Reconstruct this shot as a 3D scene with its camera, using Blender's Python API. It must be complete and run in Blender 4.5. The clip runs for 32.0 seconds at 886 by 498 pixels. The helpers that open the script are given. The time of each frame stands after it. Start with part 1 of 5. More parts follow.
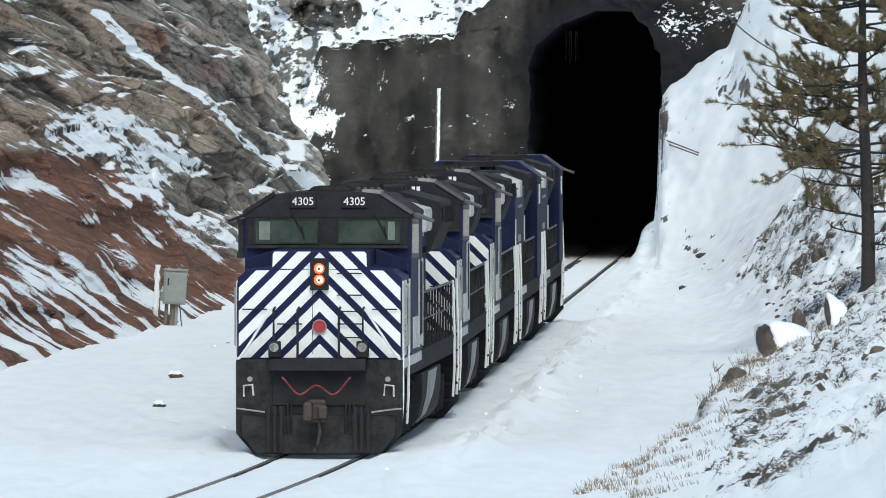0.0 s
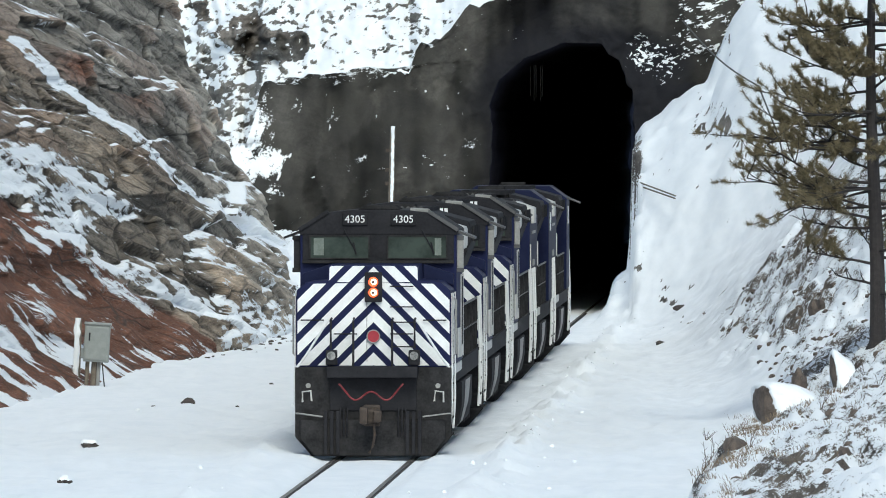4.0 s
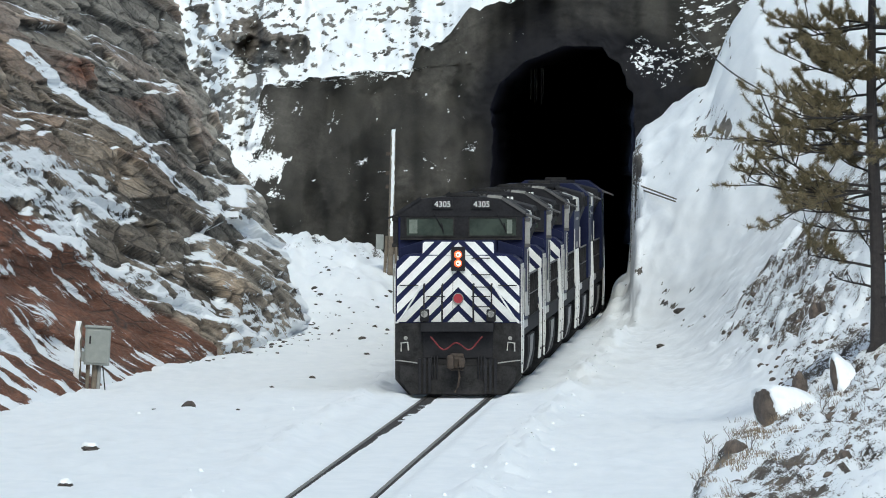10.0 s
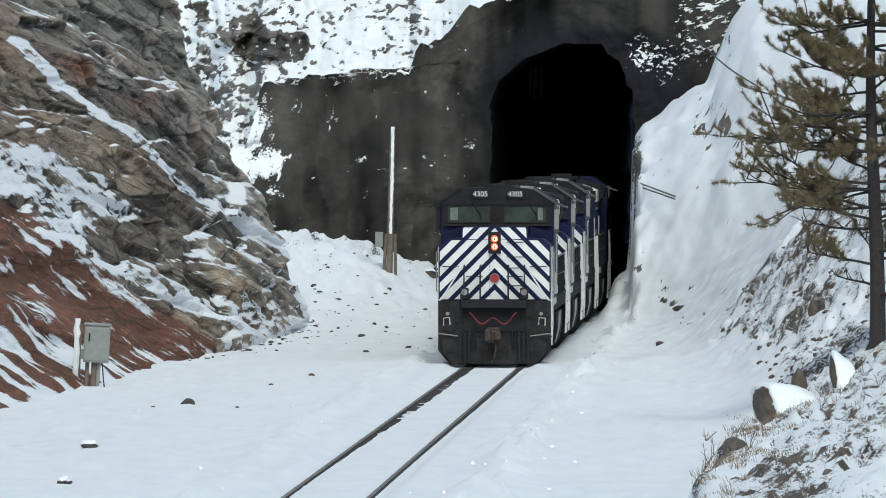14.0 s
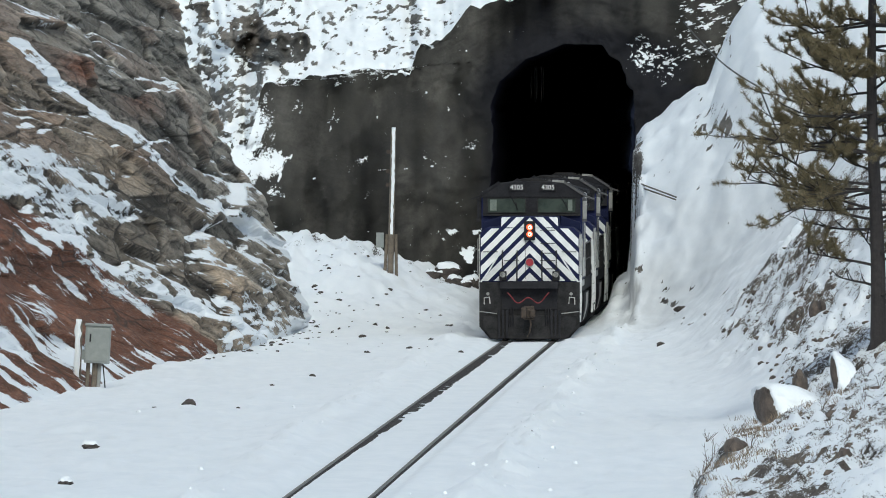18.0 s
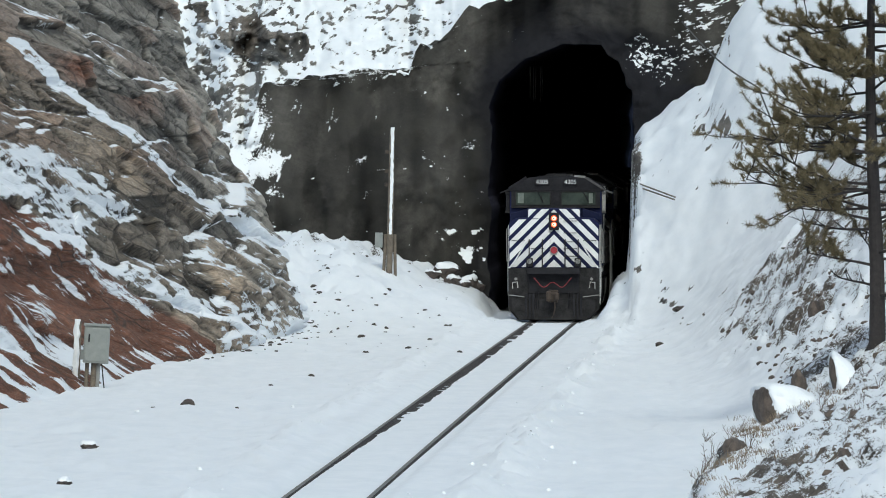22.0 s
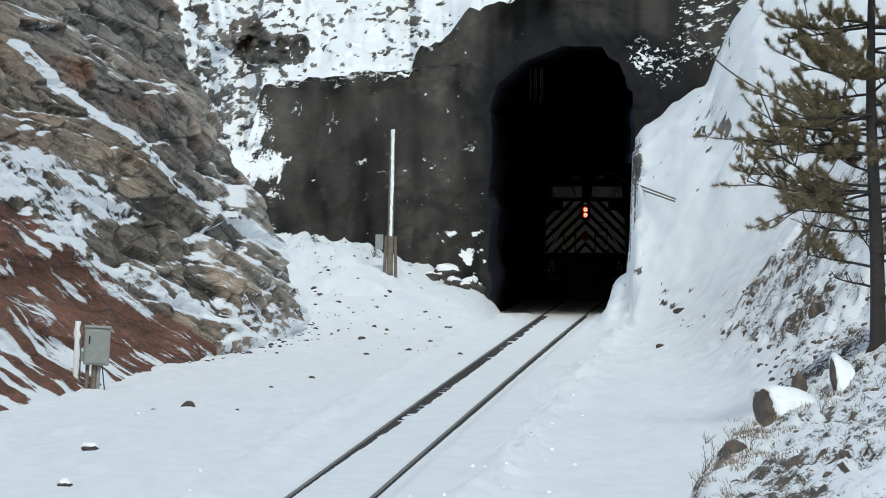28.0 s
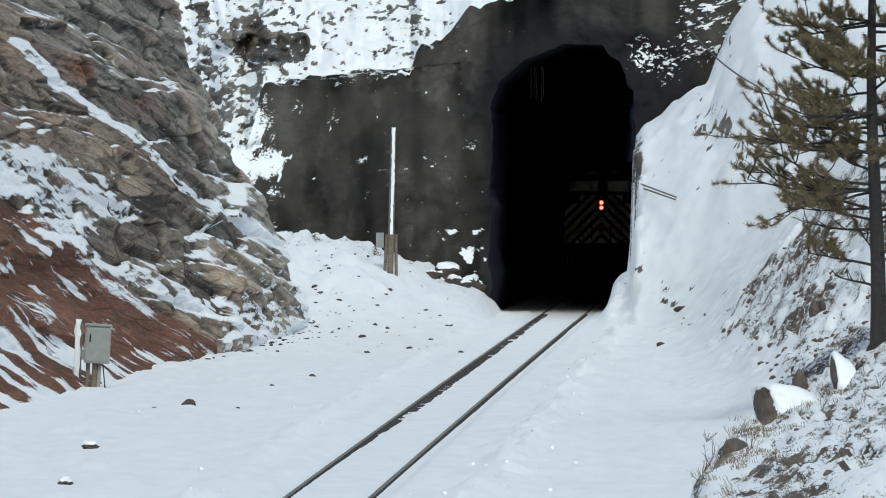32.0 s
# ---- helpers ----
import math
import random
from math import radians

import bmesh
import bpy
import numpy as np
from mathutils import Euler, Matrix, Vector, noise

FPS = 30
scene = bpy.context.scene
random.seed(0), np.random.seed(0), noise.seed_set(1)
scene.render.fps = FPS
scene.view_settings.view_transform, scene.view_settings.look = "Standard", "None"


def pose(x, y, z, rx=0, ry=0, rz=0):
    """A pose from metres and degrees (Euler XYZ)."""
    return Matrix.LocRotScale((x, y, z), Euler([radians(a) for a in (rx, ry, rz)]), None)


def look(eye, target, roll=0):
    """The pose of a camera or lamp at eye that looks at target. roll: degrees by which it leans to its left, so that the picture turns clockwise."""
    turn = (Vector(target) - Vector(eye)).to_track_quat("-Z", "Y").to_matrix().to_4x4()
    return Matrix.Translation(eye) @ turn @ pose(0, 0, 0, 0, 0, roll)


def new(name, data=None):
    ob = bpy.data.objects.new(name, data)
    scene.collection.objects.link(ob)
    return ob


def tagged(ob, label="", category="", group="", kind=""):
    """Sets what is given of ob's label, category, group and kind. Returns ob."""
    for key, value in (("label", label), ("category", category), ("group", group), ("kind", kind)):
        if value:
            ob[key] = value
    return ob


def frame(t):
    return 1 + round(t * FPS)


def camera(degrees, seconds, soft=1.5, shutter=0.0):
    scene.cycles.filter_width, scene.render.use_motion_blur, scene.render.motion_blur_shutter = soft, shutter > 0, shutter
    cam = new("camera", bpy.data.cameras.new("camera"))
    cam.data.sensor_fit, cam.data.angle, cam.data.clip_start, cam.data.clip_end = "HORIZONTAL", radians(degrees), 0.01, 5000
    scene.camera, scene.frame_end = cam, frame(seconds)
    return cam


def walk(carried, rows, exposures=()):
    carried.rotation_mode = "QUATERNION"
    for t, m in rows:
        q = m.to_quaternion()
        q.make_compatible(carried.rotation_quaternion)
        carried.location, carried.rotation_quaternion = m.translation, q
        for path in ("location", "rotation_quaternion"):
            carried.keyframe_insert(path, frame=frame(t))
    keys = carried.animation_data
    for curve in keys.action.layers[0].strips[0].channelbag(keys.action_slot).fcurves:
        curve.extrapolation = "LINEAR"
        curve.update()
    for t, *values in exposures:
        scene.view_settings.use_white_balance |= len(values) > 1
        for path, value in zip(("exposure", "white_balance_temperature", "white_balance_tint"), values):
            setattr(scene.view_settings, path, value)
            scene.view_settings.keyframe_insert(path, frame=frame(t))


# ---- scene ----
# ---- camera: long lens on a bank beside the line, drawn slowly forward in the first two seconds, then still ----
EYE_Z = 6.55
STEP = 1.406                       # metres along the line for one step of the plan: a unit of the train takes 16.1 steps
cam = camera(math.degrees(2 * math.atan(math.tan(radians(3.095)) / STEP)), 32.0, soft=1.0)


def flat(deg):
    return math.atan(math.tan(radians(deg)) / STEP)


def aim(back, right, down, lift=0.0):
    """Camera pose: steps behind its stand, yaw to the left, tilt, metres above its stand."""
    return Matrix.Translation((0, back * STEP, EYE_Z + lift)) @ Euler((radians(90) + flat(down), 0, flat(right))).to_matrix().to_4x4()


STAND = [
    (0, -23.53, 0.2926, -1.2281, 0.538), (0.5, -13.46, 0.0481, -1.2258, 0.319), (1, -6.02, -0.0210, -1.1320, 0.143), (1.5, -2.43, -0.0011, -0.8407, 0.056),
    (2, 0, -0.0014, -0.8086), (2.5, 0, -0.0030, -0.8433), (3, 0, 0.0043, -0.8511), (3.5, 0, -0.0010, -0.8617), (5.5, 0, -0.0023, -0.8496),
    (6, 0, -0.0025, -0.8557), (6.5, 0, -0.0042, -0.8571), (7, 0, 0.0017, -0.8558), (7.5, 0, -0.0071, -0.8372), (8, 0, 0.0097, -0.8558),
    (8.5, 0, 0.0063, -0.8449), (9, 0, -0.0009, -0.8557), (9.5, 0, -0.0023, -0.8546), (10, 0, 0.0022, -0.8378), (10.5, 0, -0.0040, -0.8798),
    (11, 0, -0.0031, -0.8628), (11.5, 0, -0.0030, -0.8495), (12, 0, 0.0036, -0.8530), (13, 0, 0.0036, -0.8497), (14, 0, -0.0025, -0.8555),
    (14.5, 0, 0.0050, -0.8510), (16.5, 0, -0.0021, -0.8449), (17, 0, 0.0013, -0.8435), (18, 0, 0.0038, -0.8511), (19, 0, -0.0019, -0.8496),
    (20, 0, -0.0010, -0.8447), (21, 0, 0.0022, -0.8546), (22, 0, -0.0044, -0.8511), (23, 0, -0.0023, -0.8495), (24, 0, -0.0030, -0.8495),
    (25, 0, -0.0057, -0.8454), (27.5, 0, 0.0013, -0.8550), (28, 0, -0.0014, -0.8378), (28.5, 0, 0.0034, -0.8482), (29, 0, 0.0002, -0.8495),
    (30, 0, 0.0013, -0.8555), (31, 0, -0.0025, -0.8495), (32, 0, 0.0029, -0.8504),
]
walk(cam, [(row[0], aim(*row[1:])) for row in STAND], exposures=((0, 0.22, 6300, -1), (6, 0.22, 6300, -1), (9, 0.19, 6300, -1), (13, 0.06, 6300, -1), (24, 0.0, 6300, -1), (32, -0.01, 6300, -1)))

# ---- world and sun: thin high cloud, a veiled sun behind the stand ----
SUN_EL, SUN_AZ = 42, 174          # elevation; azimuth clockwise from +y
world = bpy.data.worlds.new("sky")
scene.world = world
world.use_nodes = True
wn = world.node_tree
sky = wn.nodes.new("ShaderNodeTexSky")
sky.sky_type, sky.sun_disc = "NISHITA", False
sky.sun_elevation, sky.sun_rotation = radians(SUN_EL), radians(SUN_AZ)
sky.air_density, sky.dust_density, sky.ozone_density = 1.0, 2.0, 1.0
wn.links.new(sky.outputs[0], wn.nodes["Background"].inputs[0])
wn.nodes["Background"].inputs[1].default_value = 0.135
sun = new("sun", bpy.data.lights.new("sun", "SUN"))
sun.data.energy, sun.data.angle, sun.data.color = 1.6, radians(24), (1.0, 0.96, 0.9)
az, el = radians(SUN_AZ), radians(SUN_EL)
sun.matrix_world = look((math.sin(az) * math.cos(el) * 300, math.cos(az) * math.cos(el) * 300, math.sin(el) * 300), (0, 0, 0))


# ---- noise on arrays ----
def hash01(i, j, k, salt=0):
    h = (i * 374761393 + j * 668265263 + k * 2147483647 + salt * 1274126177) & 0xFFFFFFFF
    h = ((h ^ (h >> 13)) * 1274126177) & 0xFFFFFFFF
    h = ((h ^ (h >> 16)) * 2246822519) & 0xFFFFFFFF
    return ((h ^ (h >> 15)) & 0xFFFFFF) / 16777216.0


def vnoise(x, y, z, salt=0):
    """Value noise, -1 to 1."""
    i, j, k = (np.floor(a).astype(np.int64) for a in (x, y, z))
    f, g, h = x - i, y - j, z - k
    f, g, h = (a * a * (3 - 2 * a) for a in (f, g, h))
    out = 0
    for a in (0, 1):
        for b in (0, 1):
            for c in (0, 1):
                out = out + hash01(i + a, j + b, k + c, salt) * (f if a else 1 - f) * (g if b else 1 - g) * (h if c else 1 - h)
    return out * 2 - 1


def fbm(x, y, z, octaves=4, salt=0, gain=0.5):
    out, amp = 0, 1.0
    for o in range(octaves):
        out = out + amp * vnoise(x, y, z, salt + o)
        x, y, z, amp = x * 2.03 + 7.1, y * 2.03 + 3.7, z * 2.03 + 1.3, amp * gain
    return out


def facets(x, y, z, salt=0, tilt=0.6):
    """Broken blocks: each Voronoi cell has its own offset and tilt. Also gives the gap to the next cell and the cell's own number."""
    i, j, k = (np.floor(a).astype(np.int64) for a in (x, y, z))
    best = np.full(x.shape, 9.0)
    second = best.copy()
    val, num = np.zeros(x.shape), np.zeros(x.shape)
    for a in (-1, 0, 1):
        for b in (-1, 0, 1):
            for c in (-1, 0, 1):
                I, J, K = i + a, j + b, k + c
                dx, dy, dz = x - I - hash01(I, J, K, salt), y - J - hash01(I, J, K, salt + 1), z - K - hash01(I, J, K, salt + 2)
                d = dx * dx + dy * dy + dz * dz
                near = d < best
                second = np.where(near, best, np.minimum(second, d))
                r = hash01(I, J, K, salt + 3)
                v = r + tilt * ((hash01(I, J, K, salt + 4) - .5) * dx + (hash01(I, J, K, salt + 5) - .5) * dy + (hash01(I, J, K, salt + 6) - .5) * dz)
                val, num, best = np.where(near, v, val), np.where(near, r, num), np.where(near, d, best)
    return val - 0.5, np.sqrt(second) - np.sqrt(best), num


def smooth(a, lo, hi):
    t = np.clip((a - lo) / (hi - lo), 0, 1)
    return t * t * (3 - 2 * t)
# ---- materials ----
def nodes_of(name):
    m = bpy.data.materials.new(name)
    m.use_nodes = True
    return m, m.node_tree, m.node_tree.nodes["Principled BSDF"]


def link(t, a, b):
    t.links.new(a, b)


def noise_node(t, scale, detail=6, rough=0.6, vec=None):
    n = t.nodes.new("ShaderNodeTexNoise")
    n.inputs["Scale"].default_value, n.inputs["Detail"].default_value, n.inputs["Roughness"].default_value = scale, detail, rough
    if vec is None:
        vec = t.nodes.new("ShaderNodeTexCoord").outputs["Object"]
    link(t, vec, n.inputs["Vector"])
    return n.outputs[0]


def mix(t, f, a, b):
    n = t.nodes.new("ShaderNodeMix")
    n.data_type = "RGBA"
    if isinstance(f, float):
        n.inputs[0].default_value = f
    else:
        link(t, f, n.inputs[0])
    for v, s in ((a, n.inputs[6]), (b, n.inputs[7])):
        if isinstance(v, tuple):
            s.default_value = (*v, 1)
        else:
            link(t, v, s)
    return n.outputs[2]


def remap(t, v, lo, hi, a=0.0, b=1.0):
    n = t.nodes.new("ShaderNodeMapRange")
    n.inputs[1].default_value, n.inputs[2].default_value, n.inputs[3].default_value, n.inputs[4].default_value = lo, hi, a, b
    link(t, v, n.inputs[0])
    return n.outputs[0]


def arith(t, op, a, b):
    n = t.nodes.new("ShaderNodeMath")
    n.operation = op
    for v, s in ((a, n.inputs[0]), (b, n.inputs[1])):
        if isinstance(v, (int, float)):
            s.default_value = v
        else:
            link(t, v, s)
    return n.outputs[0]


def bump(t, p, h, strength, dist):
    n = t.nodes.new("ShaderNodeBump")
    n.inputs["Strength"].default_value, n.inputs["Distance"].default_value = strength, dist
    link(t, h, n.inputs["Height"])
    link(t, n.outputs[0], p.inputs["Normal"])


def attr(t, name):
    n = t.nodes.new("ShaderNodeAttribute")
    n.attribute_name = name
    return n.outputs["Fac"]


def plain(name, a, b, rough=0.6, metal=0.0, scale=6.0, bmp=0.0, dist=0.01, lo=0.35, hi=0.65, spec=0.5):
    """Two tones mottled at two scales, with fine relief."""
    m, t, p = nodes_of(name)
    big, fine = noise_node(t, scale), noise_node(t, scale * 7, 4)
    f = arith(t, "ADD", arith(t, "MULTIPLY", big, 0.65), arith(t, "MULTIPLY", fine, 0.35))
    link(t, mix(t, remap(t, f, lo, hi), a, b), p.inputs["Base Color"])
    p.inputs["Roughness"].default_value, p.inputs["Metallic"].default_value, p.inputs["Specular IOR Level"].default_value = rough, metal, spec
    if bmp:
        bump(t, p, f, bmp, dist)
    return m


SNOW_A, SNOW_B = (0.87, 0.89, 0.91), (0.79, 0.82, 0.85)


def terrain_mat(name, tones, grain=3.0, along=1.0, bed="", crack=0.0, speck=0.75):
    """Rock or soil under broken snow. The mesh gives how much snow lies (snow), how red (red), how dark (soot with
    painted shade), how warm (warm) the ground is, and for bedded rock a place along and across the beds (bed) and down
    the slope (fall)."""
    m, t, p = nodes_of(name)
    mp = t.nodes.new("ShaderNodeMapping")
    mp.inputs["Scale"].default_value = (1, along, 1)
    link(t, t.nodes.new("ShaderNodeTexCoord").outputs["Object"], mp.inputs["Vector"])
    co = mp.outputs[0]
    if bed:
        at = t.nodes.new("ShaderNodeAttribute")
        at.attribute_name = bed
        co = at.outputs["Vector"]
    n1, n2, n3, n4 = noise_node(t, grain, 8, 0.65, co), noise_node(t, grain * 5, 8, 0.72, co), noise_node(t, grain * 0.3, 5, 0.6, co), noise_node(t, grain * 16, 6, 0.75, co)
    grey, dark, warm, red = tones
    rock = mix(t, remap(t, n1, 0.36, 0.62), dark, grey)
    rock = mix(t, arith(t, "MULTIPLY", attr(t, "warm"), remap(t, n3, 0.35, 0.6, 0.5, 1.0)), rock, mix(t, remap(t, n2, 0.35, 0.65), tuple(c * 0.42 for c in warm), warm))
    rock = mix(t, attr(t, "red"), rock, mix(t, remap(t, n2, 0.36, 0.62), tuple(c * 0.4 for c in red), red))
    rock = mix(t, remap(t, n4, 0.50, 0.66, 0.0, speck), rock, tuple(c * 0.3 for c in dark))
    rock = mix(t, remap(t, n4, 0.46, 0.34, 0.0, 0.3), rock, tuple(min(c * 1.5, 0.5) for c in grey))
    height = n2
    if crack:
        vo = t.nodes.new("ShaderNodeTexVoronoi")
        vo.feature = "DISTANCE_TO_EDGE"
        vo.inputs["Scale"].default_value = crack
        wv = t.nodes.new("ShaderNodeVectorMath")
        wv.operation = "MULTIPLY_ADD"
        nv = t.nodes.new("ShaderNodeTexNoise")
        nv.inputs["Scale"].default_value = grain
        link(t, co, nv.inputs["Vector"])
        link(t, nv.outputs[1], wv.inputs[0])
        wv.inputs[1].default_value = (0.07, 0.07, 0.07)
        link(t, co, wv.inputs[2])
        link(t, wv.outputs[0], vo.inputs["Vector"])
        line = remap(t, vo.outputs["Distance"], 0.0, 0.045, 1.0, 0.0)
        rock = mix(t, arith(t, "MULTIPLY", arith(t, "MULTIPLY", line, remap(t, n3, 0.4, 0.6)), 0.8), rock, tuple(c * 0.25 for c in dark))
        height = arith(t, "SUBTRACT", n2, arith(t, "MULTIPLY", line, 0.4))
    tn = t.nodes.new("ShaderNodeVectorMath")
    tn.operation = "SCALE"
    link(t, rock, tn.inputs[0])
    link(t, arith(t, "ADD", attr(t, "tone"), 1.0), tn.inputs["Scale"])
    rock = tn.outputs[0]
    rock = mix(t, attr(t, "soot_shade"), rock, (0.012, 0.012, 0.015))
    ragged = arith(t, "ADD", arith(t, "MULTIPLY", n2, 0.45), arith(t, "ADD", arith(t, "MULTIPLY", n1, 0.2), arith(t, "MULTIPLY", n4, 0.35)))
    if bed:
        fa = t.nodes.new("ShaderNodeAttribute")
        fa.attribute_name = "fall"
        ragged = arith(t, "ADD", arith(t, "MULTIPLY", ragged, 0.6), arith(t, "MULTIPLY", noise_node(t, 2.2, 7, 0.7, fa.outputs["Vector"]), 0.4))
    edge = arith(t, "ADD", attr(t, "snow"), arith(t, "MULTIPLY", arith(t, "SUBTRACT", ragged, 0.5), 2.8))
    fac = remap(t, edge, 0.47, 0.53)
    snow = mix(t, remap(t, n1, 0.3, 0.7), SNOW_A, SNOW_B)
    link(t, mix(t, fac, rock, snow), p.inputs["Base Color"])
    p.inputs["Roughness"].default_value = 0.85
    p.inputs["Specular IOR Level"].default_value = 0.2
    h = arith(t, "ADD", arith(t, "MULTIPLY", height, remap(t, fac, 0.0, 1.0, 1.2, 0.35)), arith(t, "MULTIPLY", fac, 0.7))
    bump(t, p, h, 0.9 if crack else 0.7, 0.09 if crack else 0.06)
    return m


M_GROUND = terrain_mat("snow_ground", ((0.2, 0.18, 0.16), (0.09, 0.08, 0.075), (0.24, 0.17, 0.11), (0.2, 0.08, 0.05)), 1.6, 0.28)
M_CLIFF = terrain_mat("cliff_rock", ((0.40, 0.365, 0.31), (0.185, 0.165, 0.142), (0.42, 0.315, 0.22), (0.23, 0.086, 0.044)), 1.5, 1.0, "bed", 1.5, 0.6)
M_HILL = terrain_mat("hill_rock", ((0.27, 0.265, 0.25), (0.11, 0.11, 0.105), (0.2, 0.16, 0.13), (0.2, 0.1, 0.07)), 2.4)
M_SHOT = terrain_mat("shotcrete", ((0.031, 0.0295, 0.026), (0.020, 0.019, 0.018), (0.078, 0.073, 0.065), (0.1, 0.06, 0.05)), 0.8, speck=0.2)
M_TUBE = plain("tunnel_lining", (0.042, 0.042, 0.058), (0.028, 0.028, 0.042), 0.95, scale=0.8, bmp=0.8, dist=0.1, spec=0.02)
M_STEEL = plain("rail_steel", (0.10, 0.085, 0.075), (0.2, 0.18, 0.165), 0.5, 0.6, scale=3)
M_TIE = plain("tie_wood", (0.06, 0.045, 0.035), (0.03, 0.024, 0.02), 0.9, scale=5, bmp=0.5)
M_BALLAST_SHADOW = plain("ballast_and_shadow", (0.045, 0.038, 0.035), (0.02, 0.017, 0.016), 0.95, scale=9, bmp=1.0, dist=0.05)
M_BLACK = plain("loco_black", (0.017, 0.017, 0.020), (0.032, 0.032, 0.036), 0.65, scale=2.5, bmp=0.1, spec=0.03)
M_GRIME = plain("grimy_black", (0.017, 0.017, 0.018), (0.044, 0.043, 0.045), 0.8, scale=3.5, bmp=0.25, spec=0.0)
M_NAVY = plain("navy_paint", (0.013, 0.016, 0.050), (0.019, 0.023, 0.062), 0.5, scale=2, spec=0.04)
M_DEEP = plain("faded_navy_paint", (0.011, 0.014, 0.040), (0.016, 0.020, 0.050), 0.5, scale=2, spec=0.04)
M_WHITE = plain("white_paint", (0.78, 0.79, 0.8), (0.62, 0.62, 0.61), 0.45, scale=4, lo=0.3, hi=0.72)
M_DIRTW = plain("dirty_white_paint", (0.6, 0.6, 0.59), (0.36, 0.35, 0.33), 0.6, scale=3)
M_GREY = plain("light_grey_paint", (0.30, 0.30, 0.29), (0.19, 0.19, 0.185), 0.6, scale=3)
M_DULL = plain("dull_grey_paint", (0.085, 0.085, 0.088), (0.045, 0.045, 0.048), 0.6, scale=3)
M_PALE = plain("pale_grey_paint", (0.52, 0.52, 0.50), (0.36, 0.36, 0.345), 0.6, scale=3)
M_PANELIGHT = plain("painted_pane_light", (0.16, 0.19, 0.17), (0.09, 0.11, 0.095), 0.3, scale=5)
M_RED = plain("red_reflector", (0.34, 0.014, 0.03), (0.25, 0.012, 0.024), 0.4, scale=8)
M_HOSE = plain("red_hose", (0.22, 0.022, 0.03), (0.12, 0.015, 0.02), 0.6, scale=9)
M_RUST = plain("worn_steel", (0.075, 0.055, 0.043), (0.03, 0.024, 0.021), 0.7, 0.3, scale=8, bmp=0.4)
M_WOOD = plain("weathered_post", (0.2, 0.165, 0.13), (0.09, 0.075, 0.06), 0.9, scale=5, bmp=0.6)
M_BARK = plain("pine_bark", (0.044, 0.038, 0.038), (0.021, 0.018, 0.019), 0.95, scale=9, bmp=1.0, dist=0.03)
M_TWIG = plain("dry_twig", (0.14, 0.10, 0.07), (0.07, 0.05, 0.035), 0.95, scale=9)
M_STRAW = plain("dry_grass", (0.25, 0.19, 0.13), (0.13, 0.095, 0.065), 0.9, scale=2)
M_BOX = plain("galvanised_box", (0.27, 0.29, 0.28), (0.2, 0.215, 0.21), 0.5, 0.2, scale=5)
M_SNOWCAP = plain("packed_snow", SNOW_A, SNOW_B, 0.85, scale=3, bmp=0.4, dist=0.03)
M_CABLE = plain("black_cable", (0.03, 0.03, 0.03), (0.06, 0.06, 0.06), 0.7)
M_DARKSTONE = plain("dark_stone", (0.085, 0.07, 0.062), (0.035, 0.03, 0.028), 0.9, scale=5, bmp=0.8, dist=0.03)
M_STONE = plain("brown_stone", (0.15, 0.118, 0.098), (0.055, 0.044, 0.038), 0.9, scale=3, bmp=0.8, dist=0.04)


def needle_mat():
    m, t, p = nodes_of("pine_needles")
    n = t.nodes.new("ShaderNodeNewGeometry").outputs["Random Per Island"]
    link(t, mix(t, n, (0.115, 0.10, 0.055), (0.23, 0.18, 0.105)), p.inputs["Base Color"])
    p.inputs["Roughness"].default_value = 0.7
    return m


def glow_mat(name, colour, strength):
    m, t, p = nodes_of(name)
    p.inputs["Base Color"].default_value = (*colour, 1)
    p.inputs["Emission Color"].default_value, p.inputs["Emission Strength"].default_value = (*colour, 1), strength
    return m


def glass_mat():
    m, t, p = nodes_of("cab_glass")
    n = noise_node(t, 1.5)
    link(t, mix(t, remap(t, n, 0.4, 0.6), (0.020, 0.028, 0.025), (0.046, 0.062, 0.054)), p.inputs["Base Color"])
    p.inputs["Roughness"].default_value, p.inputs["Specular IOR Level"].default_value = 0.12, 0.15
    return m


M_NEEDLE, M_GLASS = needle_mat(), glass_mat()
M_LAMP, M_CORE = glow_mat("headlight_glow", (1.0, 0.11, 0.03), 1.0), glow_mat("headlight_core", (1.0, 0.66, 0.50), 1.5)
M_LENS = plain("lamp_lens", (0.34, 0.34, 0.33), (0.07, 0.07, 0.07), 0.15, scale=14)
# ---- helpers for meshes ----
def part(name, bm, material, parent, label=""):
    me = bpy.data.meshes.new(name)
    bm.normal_update()
    bm.to_mesh(me)
    bm.free()
    me.materials.append(material)
    ob = new(name, me)
    ob.parent = parent
    if label:
        tagged(ob, label)
    return ob


def thing(name, label, category, group="", at=(0, 0, 0)):
    ob = new(name)
    ob.empty_display_size = 0.2
    ob.location = (at[0], at[1] * STEP, at[2])
    return tagged(ob, label, category, group)


